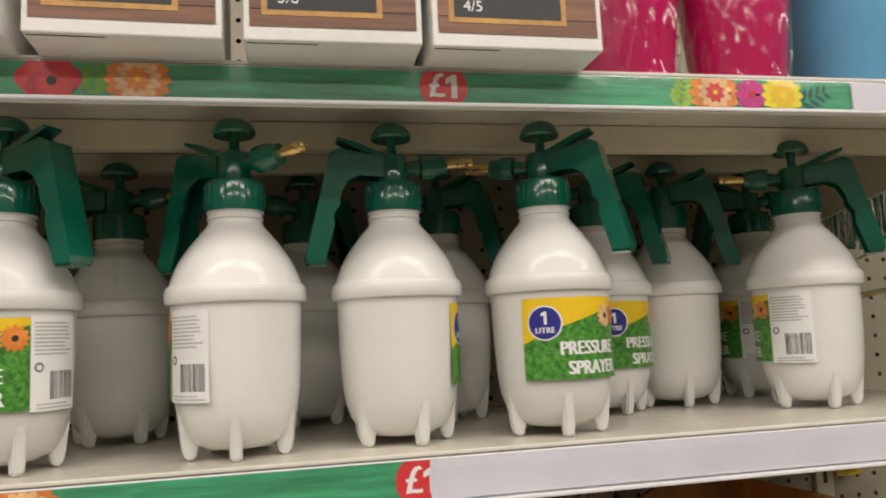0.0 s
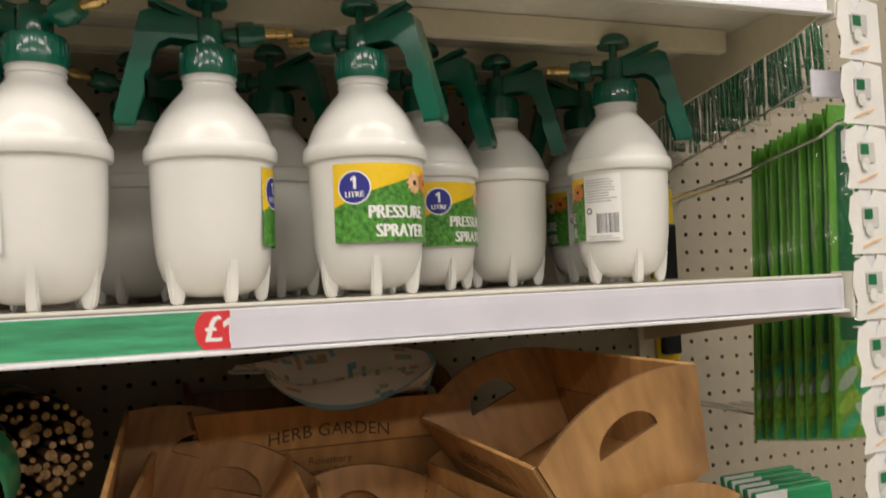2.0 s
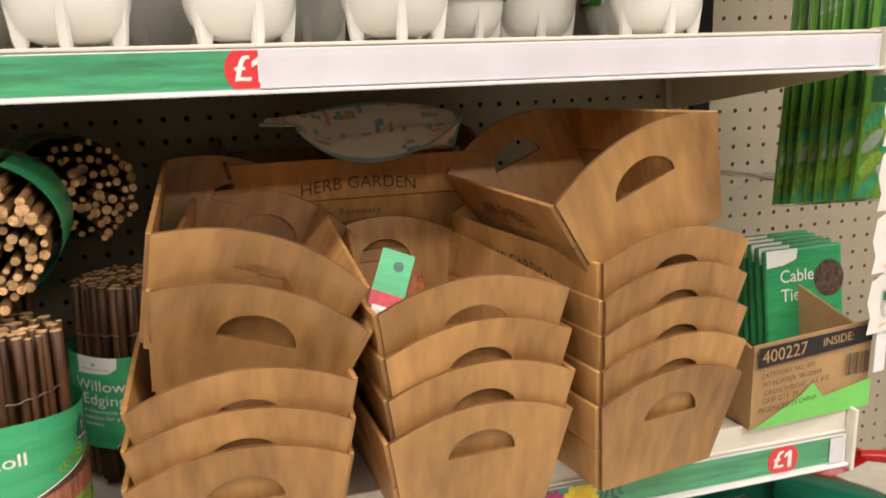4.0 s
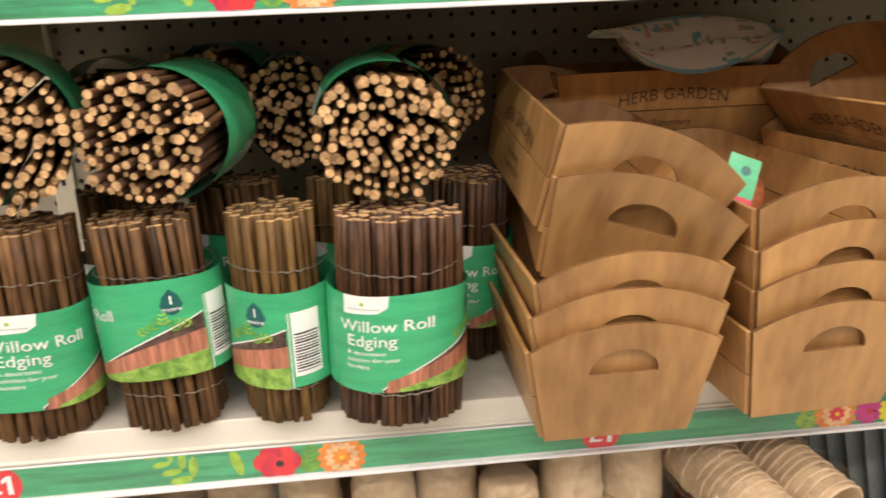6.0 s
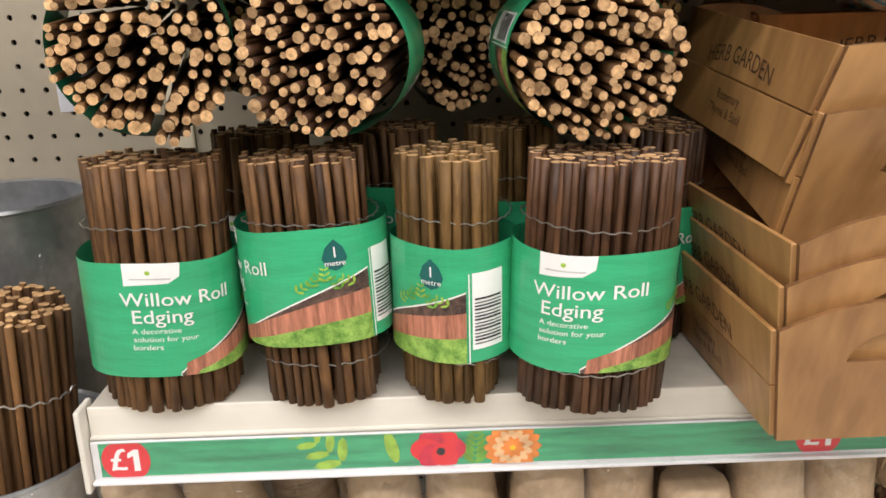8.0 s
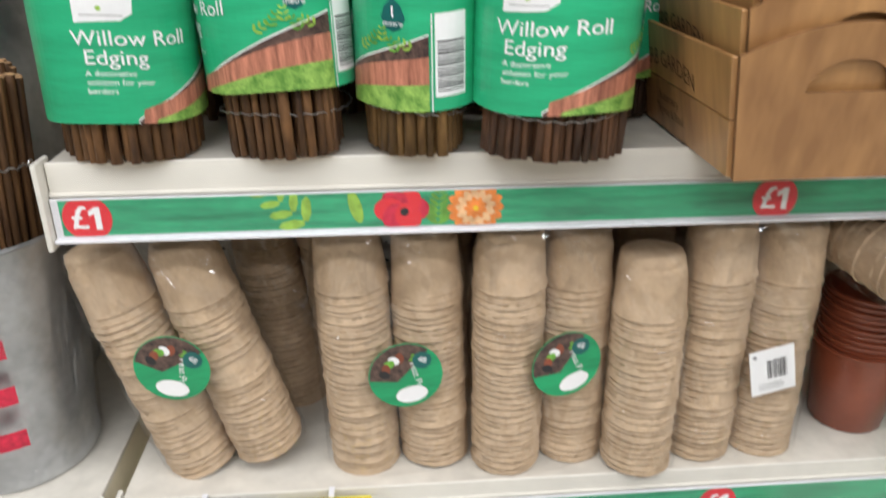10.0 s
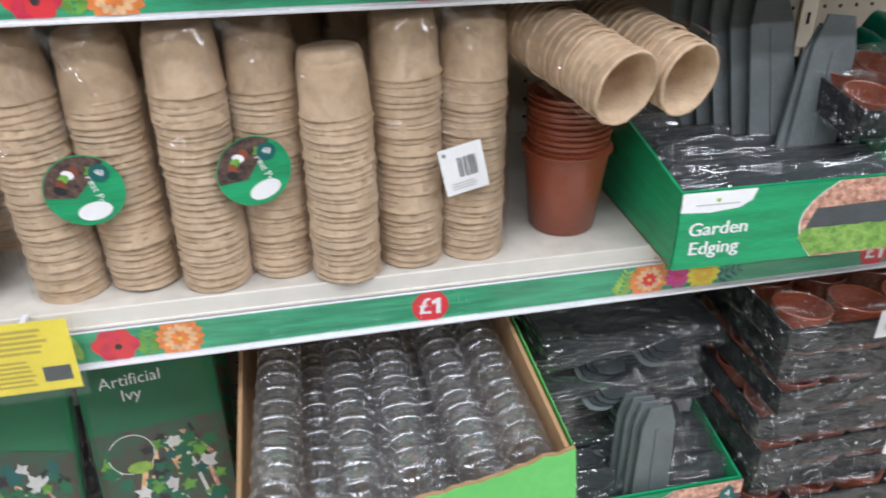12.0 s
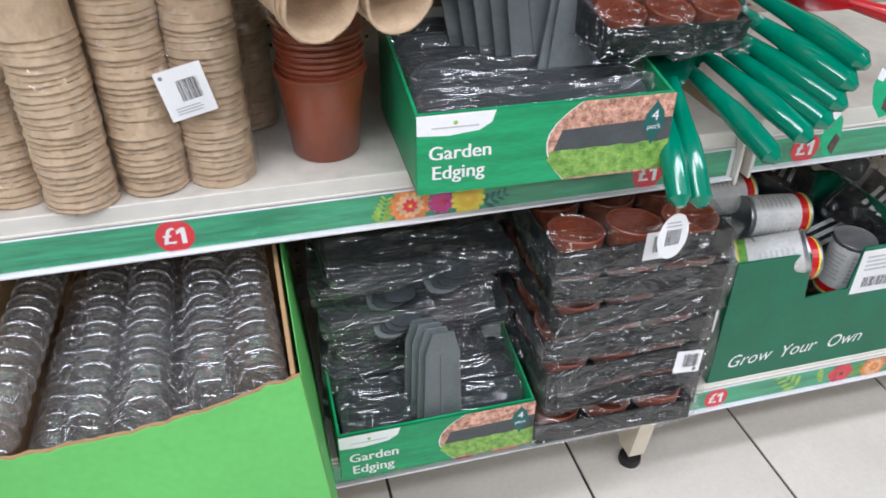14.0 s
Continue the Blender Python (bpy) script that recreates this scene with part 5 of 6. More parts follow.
def edging_pack(m, w=0.235, h=0.070, seed=1, tabs=True):
    """Four grey plates with their stake tabs, in film."""
    ob = empty("edging_pack", m, "grey plastic garden edging wrapped in crinkled film", "garden edging", "garden edging packs")
    for k in range(4):
        bm = bmesh.new()
        slab(bm, [(-w / 2, 0.0), (w / 2, 0.0), (w / 2, h * 0.86), (w / 2 - 0.010, h), (-w / 2 + 0.010, h), (-w / 2, h * 0.86)], 0.0042 * k, 0.0042 * k + 0.0030)
        part("edging_plate", bm, "slate", ob).location = (0.004 * ((k * 7 + seed) % 3 - 1), 0, 0.003 * ((k * 5 + seed) % 3 - 1))
    rng = random.Random(seed)
    cx = rng.uniform(-0.03, 0.03)
    for k in range(4 if tabs else 0):
        bm = bmesh.new()
        tip = [(0.019 * math.cos(q), h + 0.012 + 0.012 * math.sin(q)) for q in [math.pi * i / 6 for i in range(7)]]
        slab(bm, [(0.019, h * 0.5)] + tip + [(-0.019, h * 0.5)], 0.0042 * k - 0.0010, 0.0042 * k + 0.0012)
        part("stake_tab", bm, "stakegrey" if k == 0 else "slate", ob).location = (cx + 0.007 * k, 0, rng.uniform(-0.004, 0.006))
    wrap_box(ob, -w / 2 - 0.004, w / 2 + 0.004, -0.005, 0.0215, -0.002, h + 0.004, "film_silver", seed, 0.0045)
    return ob


def stake(m, w=0.05, h=0.17):
    bm = bmesh.new()
    slab(bm, [(-w * 0.5, 0), (w * 0.5, 0), (w * 0.42, h * 0.82), (w * 0.26, h), (-w * 0.26, h), (-w * 0.42, h * 0.82)], -0.0016, 0.0016)
    slab(bm, [(-0.003, h * 0.02), (0.003, h * 0.02), (0.003, h * 0.8), (-0.003, h * 0.8)], -0.0030, -0.0016)
    bmesh.ops.recalc_face_normals(bm, faces=bm.faces[:])
    ob = link("edging_stake", bm, "stakegrey")
    ob.matrix_basis = m
    return tagged(ob, "grey plastic edging stake standing upright", "stake", "grey edging stakes")


edging_carton(pose(0.331, 0.563, Z_P + 0.001, 0, 0, -1.5), 0.258, 0.083, 0.115, 0.205)
for k in range(6):
    edging_pack(pose(0.462 + 0.003 * (k % 3), 0.578 + 0.030 * k, Z_P + 0.012 + 0.005 * k, -14, (k % 3 - 1) * 1.5, -1), seed=k, tabs=False)
for k in range(5):
    stake(pose(0.488 - 0.012 * k, 0.650 + 0.013 * k, Z_P + 0.045, -10, -6 - 1.2 * k, 0), 0.056, 0.20)
stake(pose(0.512, 0.632, Z_P + 0.040, -8, 7, 0), 0.060, 0.178)
stake(pose(0.502, 0.638, Z_P + 0.040, -8, 9, 0), 0.060, 0.165)


def pot_tray(m, nx, ny, seed, kx=0.056):
    """A black tray of round terracotta pots in film."""
    rng = random.Random(seed)
    ob = empty("seed_tray", m, "black tray of terracotta pots wrapped in crinkled film", "seed tray", "wrapped pot trays")
    w, dp = nx * kx, ny * kx
    bm = bmesh.new()
    box(bm, 0, w, 0, dp, 0, 0.004)
    for q in ((0, w, 0, 0.002), (0, w, dp - 0.002, dp), (0, 0.002, 0.002, dp - 0.002), (w - 0.002, w, 0.002, dp - 0.002)):
        box(bm, *q, 0.004, 0.033)
    part("tray", bm, "blackplastic", ob, "black plastic tray")
    bm = lathe([(0.008, -0.016), (0.0245, -0.016), (0.0305, 0.010), (0.0322, 0.0112), (0.0330, 0.0100), (0.0322, 0.0055), (0.0285, -0.018), (0.008, -0.018)], 26)
    me = None
    for i in range(nx):
        for j in range(ny):
            q = pose((i + 0.5) * kx, (j + 0.5) * kx, 0.0255 + rng.uniform(-0.001, 0.002), rng.uniform(-4, 4), rng.uniform(-4, 4), 0) @ Matrix.Diagonal((kx / 0.0715, kx / 0.0715, 1, 1))
            if me is None:
                c = part("pot", bm, "terracotta", ob, "terracotta plastic pot", True)
                c.matrix_basis, me = q, c.data
            else:
                share("pot", me, ob, q)
    wrap_box(ob, -0.006, w + 0.006, -0.006, dp + 0.006, -0.001, 0.0400, "film_dark", seed, 0.008)
    return ob


pot_tray(pose(0.522, 0.588, 0.722, 13, 3, 6), 3, 2, 41, 0.056)


def trowel(neck, tip, roll=0, m="trowelgreen", label="glossy green plastic hand trowel"):
    """Handle from the neck to the tip, scoop on the other side of the neck."""
    neck, tip = Vector(neck), Vector(tip)
    dirn = (tip - neck).normalized()
    ln = (tip - neck).length
    base = Matrix.Translation(neck) @ dirn.to_track_quat("Z", "Y").to_matrix().to_4x4() @ pose(0, 0, 0, 0, 0, roll)
    ob = empty("hand_trowel", base, label, "trowel", "hand trowels")
    bm = bmesh.new()
    pts, rs = [], []
    n = 16
    for i in range(n + 1):
        t = i / n
        pts.append((0, 0.006 * math.sin(t * 2.2) - 0.004, -0.018 + (ln + 0.018) * t))
        rs.append(1.12 * (0.0062 + 0.0052 * min(1, t * 1.9) ** 1.5 + 0.0004 * math.sin(t * 12)) * (1 if t < 0.93 else math.sqrt(max(0.04, 1 - ((t - 0.93) / 0.075) ** 2))))
    tube(bm, pts, rs, 16)
    part("handle", bm, m, ob, "", True)
    bm = bmesh.new()
    rows = []
    for i in range(13):
        t = i / 12
        wdt = 0.012 + 0.030 * math.sin(min(1, t * 2.6) * math.pi / 2) * (1 if t < 0.6 else math.cos((t - 0.6) / 0.4 * 1.25))
        row = []
        for j in range(9):
            q = (j / 8 - 0.5) * 2
            row.append(bm.verts.new((wdt * q, 0.018 * (1 - q * q) * min(1, t * 3) - 0.010 * min(1, t * 3) - 0.004, -0.012 - 0.145 * t)))
        rows.append(row)
    for a, b in zip(rows, rows[1:]):
        for j in range(8):
            bm.faces.new((a[j], a[j + 1], b[j + 1], b[j]))
    bmesh.ops.solidify(bm, geom=bm.faces[:], thickness=0.0028)
    part("scoop", bm, m, ob, "", True)
    return ob


for neck, tip in (((0.669, 0.640, 0.671), (0.701, 0.520, 0.622)), ((0.690, 0.640, 0.685), (0.734, 0.520, 0.642)), ((0.705, 0.642, 0.696), (0.753, 0.520, 0.656)),
                  ((0.712, 0.645, 0.712), (0.764, 0.520, 0.674)), ((0.722, 0.650, 0.732), (0.771, 0.522, 0.694)), ((0.738, 0.655, 0.750), (0.780, 0.525, 0.714))):
    trowel(neck, tip, 20)
trowel((0.604, 0.604, 0.672), (0.588, 0.505, 0.594), 0)
trowel((0.625, 0.606, 0.670), (0.614, 0.507, 0.588), 0)
trowel((0.850, 0.630, 0.770), (0.955, 0.560, 0.752), 10)
trowel((0.900, 0.680, 0.720), (0.985, 0.600, 0.690), 10, "redplastic", "glossy red plastic hand fork")
trowel((0.880, 0.720, 0.790), (0.990, 0.640, 0.790), 10, "redplastic", "glossy red plastic hand fork")
for x, y, z, s in ((0.593, 0.515, 0.552, 1.0),):
    ob = empty("swing_tag", pose(x, y, z, -6, 8, 12), "oval white swing tag with a barcode on thin string", "tag")
    pr = Print(0.0004)
    pr.disc(0, 0, 0.021, "white", 1, 30, 0.026)
    pr.barcode(-0.010, 0.010, -0.010, 0.008, 2, 6)
    pr.lines(-0.012, 0.012, 0.010, 0.018, 2, "light_grey", 2, 3)
    pr.end("card", ob, plane_at(UP))
    bm = bmesh.new()
    tube(bm, [(0, 0, 0.024), (-0.006, 0.002, 0.040), (-0.010, 0.004, 0.052)], 0.0006, 5)
    tube(bm, [(0, 0, 0.024), (0.004, 0.002, 0.040), (0.004, 0.004, 0.050)], 0.0006, 5)
    part("string", bm, "card", ob)
for x, z, r in ((0.795, 0.625, 10), (0.845, 0.665, -12), (0.905, 0.620, 5)):
    ob = empty("leaf_tag", pose(x, 0.560, z, -12, r, 10), "green leaf-shaped swing tag", "tag", "leaf tags")
    pr = Print(0.0004)
    pr.poly([(0, 0.030), (0.014, 0.014), (0.016, -0.006), (0.006, -0.026), (-0.006, -0.026), (-0.015, -0.006), (-0.013, 0.014)], "sleeve", 1)
    pr.poly([(0, 0.030), (0.008, 0.020), (0, 0.014), (-0.008, 0.020)], "white", 2)
    pr.poly([(0.006, -0.024), (0.015, -0.006), (0.006, 0.0), (-0.003, -0.016)], "soil", 2)
    pr.end("card", ob, plane_at(UP))
ob = empty("wire_basket", pose(0.93, 0.60, Z_P + 0.011), "chromed wire basket front", "basket")
bm = bmesh.new()
for k in range(9):
    x = 0.028 * k
    tube(bm, [(x, 0, 0), (x, -0.002, 0.06), (x, 0.01, 0.078), (x, 0.05, 0.082)], 0.0016, 6)
for z in (0.004, 0.030, 0.058):
    tube(bm, [(0, -0.002, z), (0.225, -0.002, z)], 0.0016, 6)
part("wire_frame", bm, "steel", ob)


# ---- bottom shelf ----
def hanging_pack(m, w, h, seed, words=None, lime=False):
    ob = empty("ivy_pack", m, "green printed bag of artificial ivy leaves", "ivy pack", "artificial ivy packs")
    bm = bmesh.new()
    box(bm, -w / 2, w / 2, 0, 0.02, 0, h)
    bmesh.ops.subdivide_edges(bm, edges=bm.edges[:], cuts=5, use_grid_fill=True)
    for v in bm.verts:
        k = max(0, 1 - abs(v.co.x) / (w / 2)) * max(0, 1 - abs(v.co.z / h - 0.45) * 2)
        v.co.y += (1 if v.co.y > 0.01 else -1) * (0.014 * k ** 0.5 - 0.006) + 0.003 * noise.noise(v.co * 40)
    bag_ = part("bag", bm, "clearstrip", ob, "clear printed bag", True)
    bm = bmesh.new()
    box(bm, -w / 2 + 0.002, w / 2 - 0.002, 0.004, 0.016, 0.002, h - 0.002, 0.002)
    card = part("card", bm, "packgreen", ob)
    rng = random.Random(seed)
    pr = Print(0.0004)
    pr.rect(-w / 2 + 0.003, w / 2 - 0.003, 0.004, h * 0.56, "ivy", 1)
    for k in range(16):
        u, v, a = rng.uniform(-w / 2 + 0.02, w / 2 - 0.02), rng.uniform(0.03, h * 0.46), rng.uniform(0.8, 2.3)
        du, dv, t = 0.030 * math.cos(a), 0.026 * math.sin(a), rng.uniform(0.0018, 0.0045)
        pr.poly([(u - du - t, v - dv), (u - du + t, v - dv), (u + du + t, v + dv), (u + du - t, v + dv)], ("peach", "black", "chips", "canlabel")[k % 4], 1.2 + 0.02 * k)
    for k in range(90):
        u, v, a, r = rng.uniform(-w / 2 + 0.015, w / 2 - 0.015), rng.uniform(0.016, h * 0.50), rng.uniform(0, 6.3), rng.uniform(0.009, 0.016)
        pts = [(u + r * rr * math.cos(a + q), v + r * rr * math.sin(a + q)) for q, rr in ((0, 1.1), (0.6, 0.55), (1.1, 0.9), (1.9, 0.5), (2.6, 0.8), (3.14, 0.45), (3.7, 0.8), (4.4, 0.5), (5.2, 0.9), (5.7, 0.55))]
        pr.poly(pts, ("packgreen", "teal", "darkgreen", "packgreen", "black", "leafprint", "canlabel")[rng.randrange(7)], 1.8 + 0.02 * k)
    if words:
        for k, word in enumerate(words):
            pr.text(word, -w * 0.12 - 0.002 * k, h * (0.76 - 0.06 * k), 0.020, "white", 2)
        pr.disc(-w * 0.22, h * 0.46, 0.026, "white", 3, 26)
        pr.disc(-w * 0.22, h * 0.46, 0.025, "ivy", 3.5, 26)
        pr.disc(-w * 0.18, h * 0.40, 0.014, "lime", 4, 20, 0.008)
    pr.end("print", card, front(0, 0.0035, 0))
    if lime:
        bm = bmesh.new()
        box(bm, -w / 2, w * 0.4, 0.0, 0.003, -0.01, h * 0.22)
        part("lime_card", bm, "lime", ob)
    return ob


hanging_pack(pose(-0.205, 0.672, Z_B + 0.004, -12, 0, 8), 0.155, 0.315, 3, ["Artificial", "Ivy"])
hanging_pack(pose(-0.385, 0.660, Z_B + 0.012, -14, 0, -12), 0.165, 0.300, 5, None, True)
ob = empty("leaf_card_pack", pose(-0.295, 0.700, Z_B + 0.004, -10, 4, 20), "clear pack with a white and black header card", "pack")
bm = bmesh.new()
box(bm, -0.03, 0.03, 0, 0.006, 0, 0.30, 0.001)
part("card", bm, "boxwhite", ob)
bm = bmesh.new()
box(bm, -0.028, 0.028, -0.003, -0.0005, 0.02, 0.20, 0.001)
part("insert", bm, "blackplastic", ob)
wrap_box(ob, -0.034, 0.034, -0.008, 0.010, 0.0, 0.305, "film_dark", 8, 0.004)
for k in range(4):
    hanging_pack(pose(-0.40 + 0.068 * k, 0.80 + 0.01 * (k % 2), Z_B + 0.004, -6, 0, 6 - 4 * k), 0.12, 0.29, 20 + k)

# lime carton of clear cups, pulled forward over the shelf's edge
CX0, CX1, CW1, CY0, CY1 = -0.102, 0.196, 0.222, 0.445, 0.860     # CW1: the wider foot
ob = empty("cup_carton", pose(0, 0, 0), "lime green cardboard carton torn open, full of clear cups", "carton")
CB = Z_B + 0.001
plates("side_panel", [[(CX0, CY0, CB), (CX0, CY1, CB), (CX0, CY1, 0.500), (CX0, CY0, 0.486)], [(CW1 - 0.004, CY1, CB), (CW1 - 0.004, CY0, CB), (CX1 - 0.004, CY0, 0.517), (CX1 - 0.004, CY1, 0.535)]], "card", ob, 0.004, "brown corrugated inside")
plates("outer_face", [[(CW1 + 0.0012, CY1, CB), (CW1 + 0.0012, CY0, CB), (CX1 + 0.0012, CY0, 0.515), (CX1 + 0.0012, CY1, 0.533)]], "cardgreen", ob, 0.0008, "lime green printed outside")
plates("back_panel", [[(CX0, CY1, CB), (CW1, CY1, CB), (CX1, CY1, 0.54), (CX0, CY1, 0.54)]], "card", ob, 0.004)
plates("base_panel", [[(CX0, CY0, CB), (CW1, CY0, CB), (CW1, CY1, CB), (CX0, CY1, CB)]], "card", ob, 0.003)
edge = torn(CX0, CX1, 0.0, 0.005, 40)
outl = [(x, 0.484 - 0.014 * math.sin((x - CX0) / (CX1 - CX0) * math.pi) + 0.033 * (x - CX0) / (CX1 - CX0) + e) for x, e in edge]
bm = bmesh.new()
slab(bm, [(CW1, CB)] + outl[::-1] + [(CX0, CB)], CY0 - 0.0055, CY0 - 0.0045)
bmesh.ops.recalc_face_normals(bm, faces=bm.faces[:])
part("front_face", bm, "cardgreen", ob, "lime green printed front")
bm = bmesh.new()
slab(bm, [(CW1, CB)] + [(x, z + 0.0012 * (i % 2)) for i, (x, z) in enumerate(outl[::-1])] + [(CX0, CB)], CY0 - 0.0043, CY0 - 0.0005)
bmesh.ops.recalc_face_normals(bm, faces=bm.faces[:])
part("front_core", bm, "card", ob, "torn brown corrugated edge")


def cup_mesh():
    bm = lathe([(0.0290, 0.0), (0.0308, 0.0004), (0.0318, 0.0022), (0.0310, 0.0042), (0.0290, 0.0060), (0.0280, 0.0100), (0.0268, 0.0230)], 26, caps=False)
    for p in bm.faces:
        p.smooth = True
    me = bpy.data.meshes.new("cup")
    bm.to_mesh(me)
    bm.free()
    me.materials.append(M["cup"])
    return me


CUP = cup_mesh()
TUBES = [(-0.068, -0.052, 0.488), (0.006, 0.010, 0.474), (0.056, 0.056, 0.482), (0.116, 0.110, 0.488), (0.162, 0.152, 0.494),
         (-0.030, -0.018, 0.440), (0.034, 0.036, 0.438), (0.088, 0.086, 0.440), (0.140, 0.134, 0.446)]
TUBES += [(-0.070 + 0.058 * (i % 5), -0.070 + 0.058 * (i % 5), 0.242 + 0.054 * (i // 5)) for i in range(15)]
for k, (xa, xb, z) in enumerate(TUBES):
    a, b = Vector((xa, 0.462, z)), Vector((xb, 0.830, z + (0.004 if k < 9 else 0)))
    q = (b - a).normalized()
    ob = empty("cup_sleeve", Matrix.Translation(a) @ q.to_track_quat("Z", "Y").to_matrix().to_4x4(), "long sleeve of clear plastic cups in film", "cups", "sleeves of clear cups")
    for i in range(16 if k < 9 else 14):
        share("cup", CUP, ob, pose(0, 0, 0.0212 * i + 0.0016 * (i % 2), 0, 0, 23 * i) @ Matrix.Diagonal((0.76, 0.76, 1.0, 1)))

# grey edging: carton and loose packs
edging_carton(pose(0.232, 0.576, Z_B + 0.001, 0, 0, 0), 0.250, 0.076, 0.098, 0.13)
for k in range(3):
    edging_pack(pose(0.358, 0.586 + 0.030 * k, Z_B + 0.016 + 0.008 * k, -20, (1, -1, 2)[k], 0), 0.228, 0.072, 50 + k, False)
for k in range(4):
    stake(pose(0.364 - 0.006 * k, 0.582 + 0.010 * k, Z_B + 0.035, -4, 1, 0), 0.050, 0.160)
for k in range(9):
    edging_pack(pose(0.350 + 0.006 * ((k * 7) % 3 - 1), 0.782 + 0.012 * ((k * 5) % 3), Z_B + 0.012 + 0.0272 * k, 92 + (k % 3), (k % 3 - 1) * 2.5, 2 * ((k * 5) % 7 - 3)), 0.208 + 0.012 * (k % 3), 0.130, 60 + k)
for k in range(7):
    pot_tray(pose(0.490 + 0.006 * ((k * 5) % 3 - 1), 0.562 + 0.010 * (k % 2) - 0.001 * k, Z_B + 0.004 + 0.0455 * k, (k % 2) * 1.2, ((k * 3) % 4 - 1.5) * 0.9, ((k * 7) % 5 - 2) * 1.4), 3, 3, 80 + k, 0.0715)
ob = empty("seed_tray", pose(0.722, 0.578, Z_B + 0.002, 0, -90, 0), "black tray stood on end in crinkled film", "seed tray", "wrapped pot trays")
bm = bmesh.new()
box(bm, 0, 0.265, 0, 0.17, 0, 0.004)
for q in ((0, 0.265, 0, 0.002), (0, 0.265, 0.168, 0.17), (0, 0.002, 0.002, 0.168), (0.263, 0.265, 0.002, 0.168)):
    box(bm, *q, 0.004, 0.033)
part("tray", bm, "blackplastic", ob, "black plastic tray")
wrap_box(ob, -0.001, 0.272, -0.008, 0.176, -0.003, 0.042, "film_dark", 97, 0.006)
for x, y, z, rz in ((0.600, 0.560, 0.518, 8), (0.682, 0.570, 0.318, 0), (0.714, 0.600, 0.352, 0)):
    ob = empty("barcode_sticker", pose(x, y - 0.012, z, -5, 6, rz), "white barcode sticker on crinkled film", "sticker", "barcode stickers")
    pr = Print(0.0004)
    pr.rect(-0.019, 0.019, -0.017, 0.017, "white", 1)
    pr.barcode(-0.008, 0.014, -0.008, 0.012, 2, 3)
    pr.disc(0.011, -0.012, 0.003, "grey_print", 2, 10)
    pr.end("paper", ob, plane_at(UP))

# grow-your-own carton with tins
GX0, GX1, GY0, GY1 = 0.762, 1.064, 0.612, 0.80
ob = empty("seed_tin_carton", pose(0, 0, 0), "deep green open carton of seed tins with white script", "carton")
gz, gt = Z_B + 0.001, 0.421
plates("side_panel", [[(GX0, GY0, gz), (GX0, GY1, gz), (GX0, GY1, gt - 0.012), (GX0, GY0, gt)], [(GX1, GY1, gz), (GX1, GY0, gz), (GX1, GY0, gt - 0.01), (GX1, GY1, gt - 0.012)]], "darkgreen", ob)
plates("back_panel", [[(GX0, GY1, gz), (GX1, GY1, gz), (GX1, GY1, gt), (GX0, GY1, gt)]], "darkgreen", ob)
plates("base_panel", [[(GX0, GY0, gz), (GX1, GY0, gz), (GX1, GY1, gz), (GX0, GY1, gz)]], "card", ob)
bm = bmesh.new()
slab(bm, [(GX1, gz), (GX1, gt - 0.008), (0.955, gt - 0.008), (0.950, 0.346), (0.882, 0.342), (0.876, 0.405), (0.871, gt - 0.002), (GX0, gt), (GX0, gz)], GY0 - 0.0035, GY0 - 0.0005)
bmesh.ops.recalc_face_normals(bm, faces=bm.faces[:])
fp = part("front_panel", bm, "darkgreen", ob)
pr = Print(0.0003)
for word, u in (("Grow", 0.822), ("Your", 0.900), ("Own", 0.978)):
    pr.text(word, u, 0.246 + (u - 0.8) * 0.02, 0.032, "white", 1, 0.05, 0.9)
for w in pr.bm.verts:
    w.co.x += (w.co.y - 0.246) * 0.30
pr.end("script_lettering", fp, front(0, GY0 - 0.0036, 0), "white script words")
pr = Print(0.0003)
pr.rect(0.955, 1.03, 0.335, 0.408, "white", 1)
pr.barcode(0.970, 1.015, 0.345, 0.362, 2, 12)
pr.lines(0.965, 1.02, 0.372, 0.400, 4, "light_grey", 2, 5)
pr.end("paper_label", fp, front(0, GY0 - 0.0036, 0), "white paper label with a barcode")


def tin(m, band):
    ob = empty("seed_tin", m, "seed tin with a pale paper label", "tin", "seed tins")
    part("can", lathe([(0.024, 0.0), (0.0290, 0.0008), (0.0298, 0.003), (0.0288, 0.0045), (0.0288, 0.0895), (0.0298, 0.091), (0.0290, 0.093), (0.026, 0.092), (0.025, 0.0915)], 30), "zinc", ob, "grey metal can", True)
    pr = Print(0.0003)
    half = math.pi * 0.0289
    pr.rect(-half, half, 0.018, 0.086, "canlabel", 1)
    pr.rect(-half, half, 0.007, 0.018, "redplastic" if band else "leafprint", 1)
    pr.rect(-half, half, 0.0045, 0.007, "lemon", 1)
    for k in range(5):
        pr.lines(-0.075 + 0.032 * k, -0.050 + 0.032 * k, 0.030, 0.078, 7, "light_grey", 2, k, 0.4)
    pr.barcode(-0.012, 0.012, 0.028, 0.044, 2.5, 4)
    pr.cut(0.006).end("paper_label", ob, wrapped(0.0289, 0.0, -1.2), "pale printed paper label")
    return ob


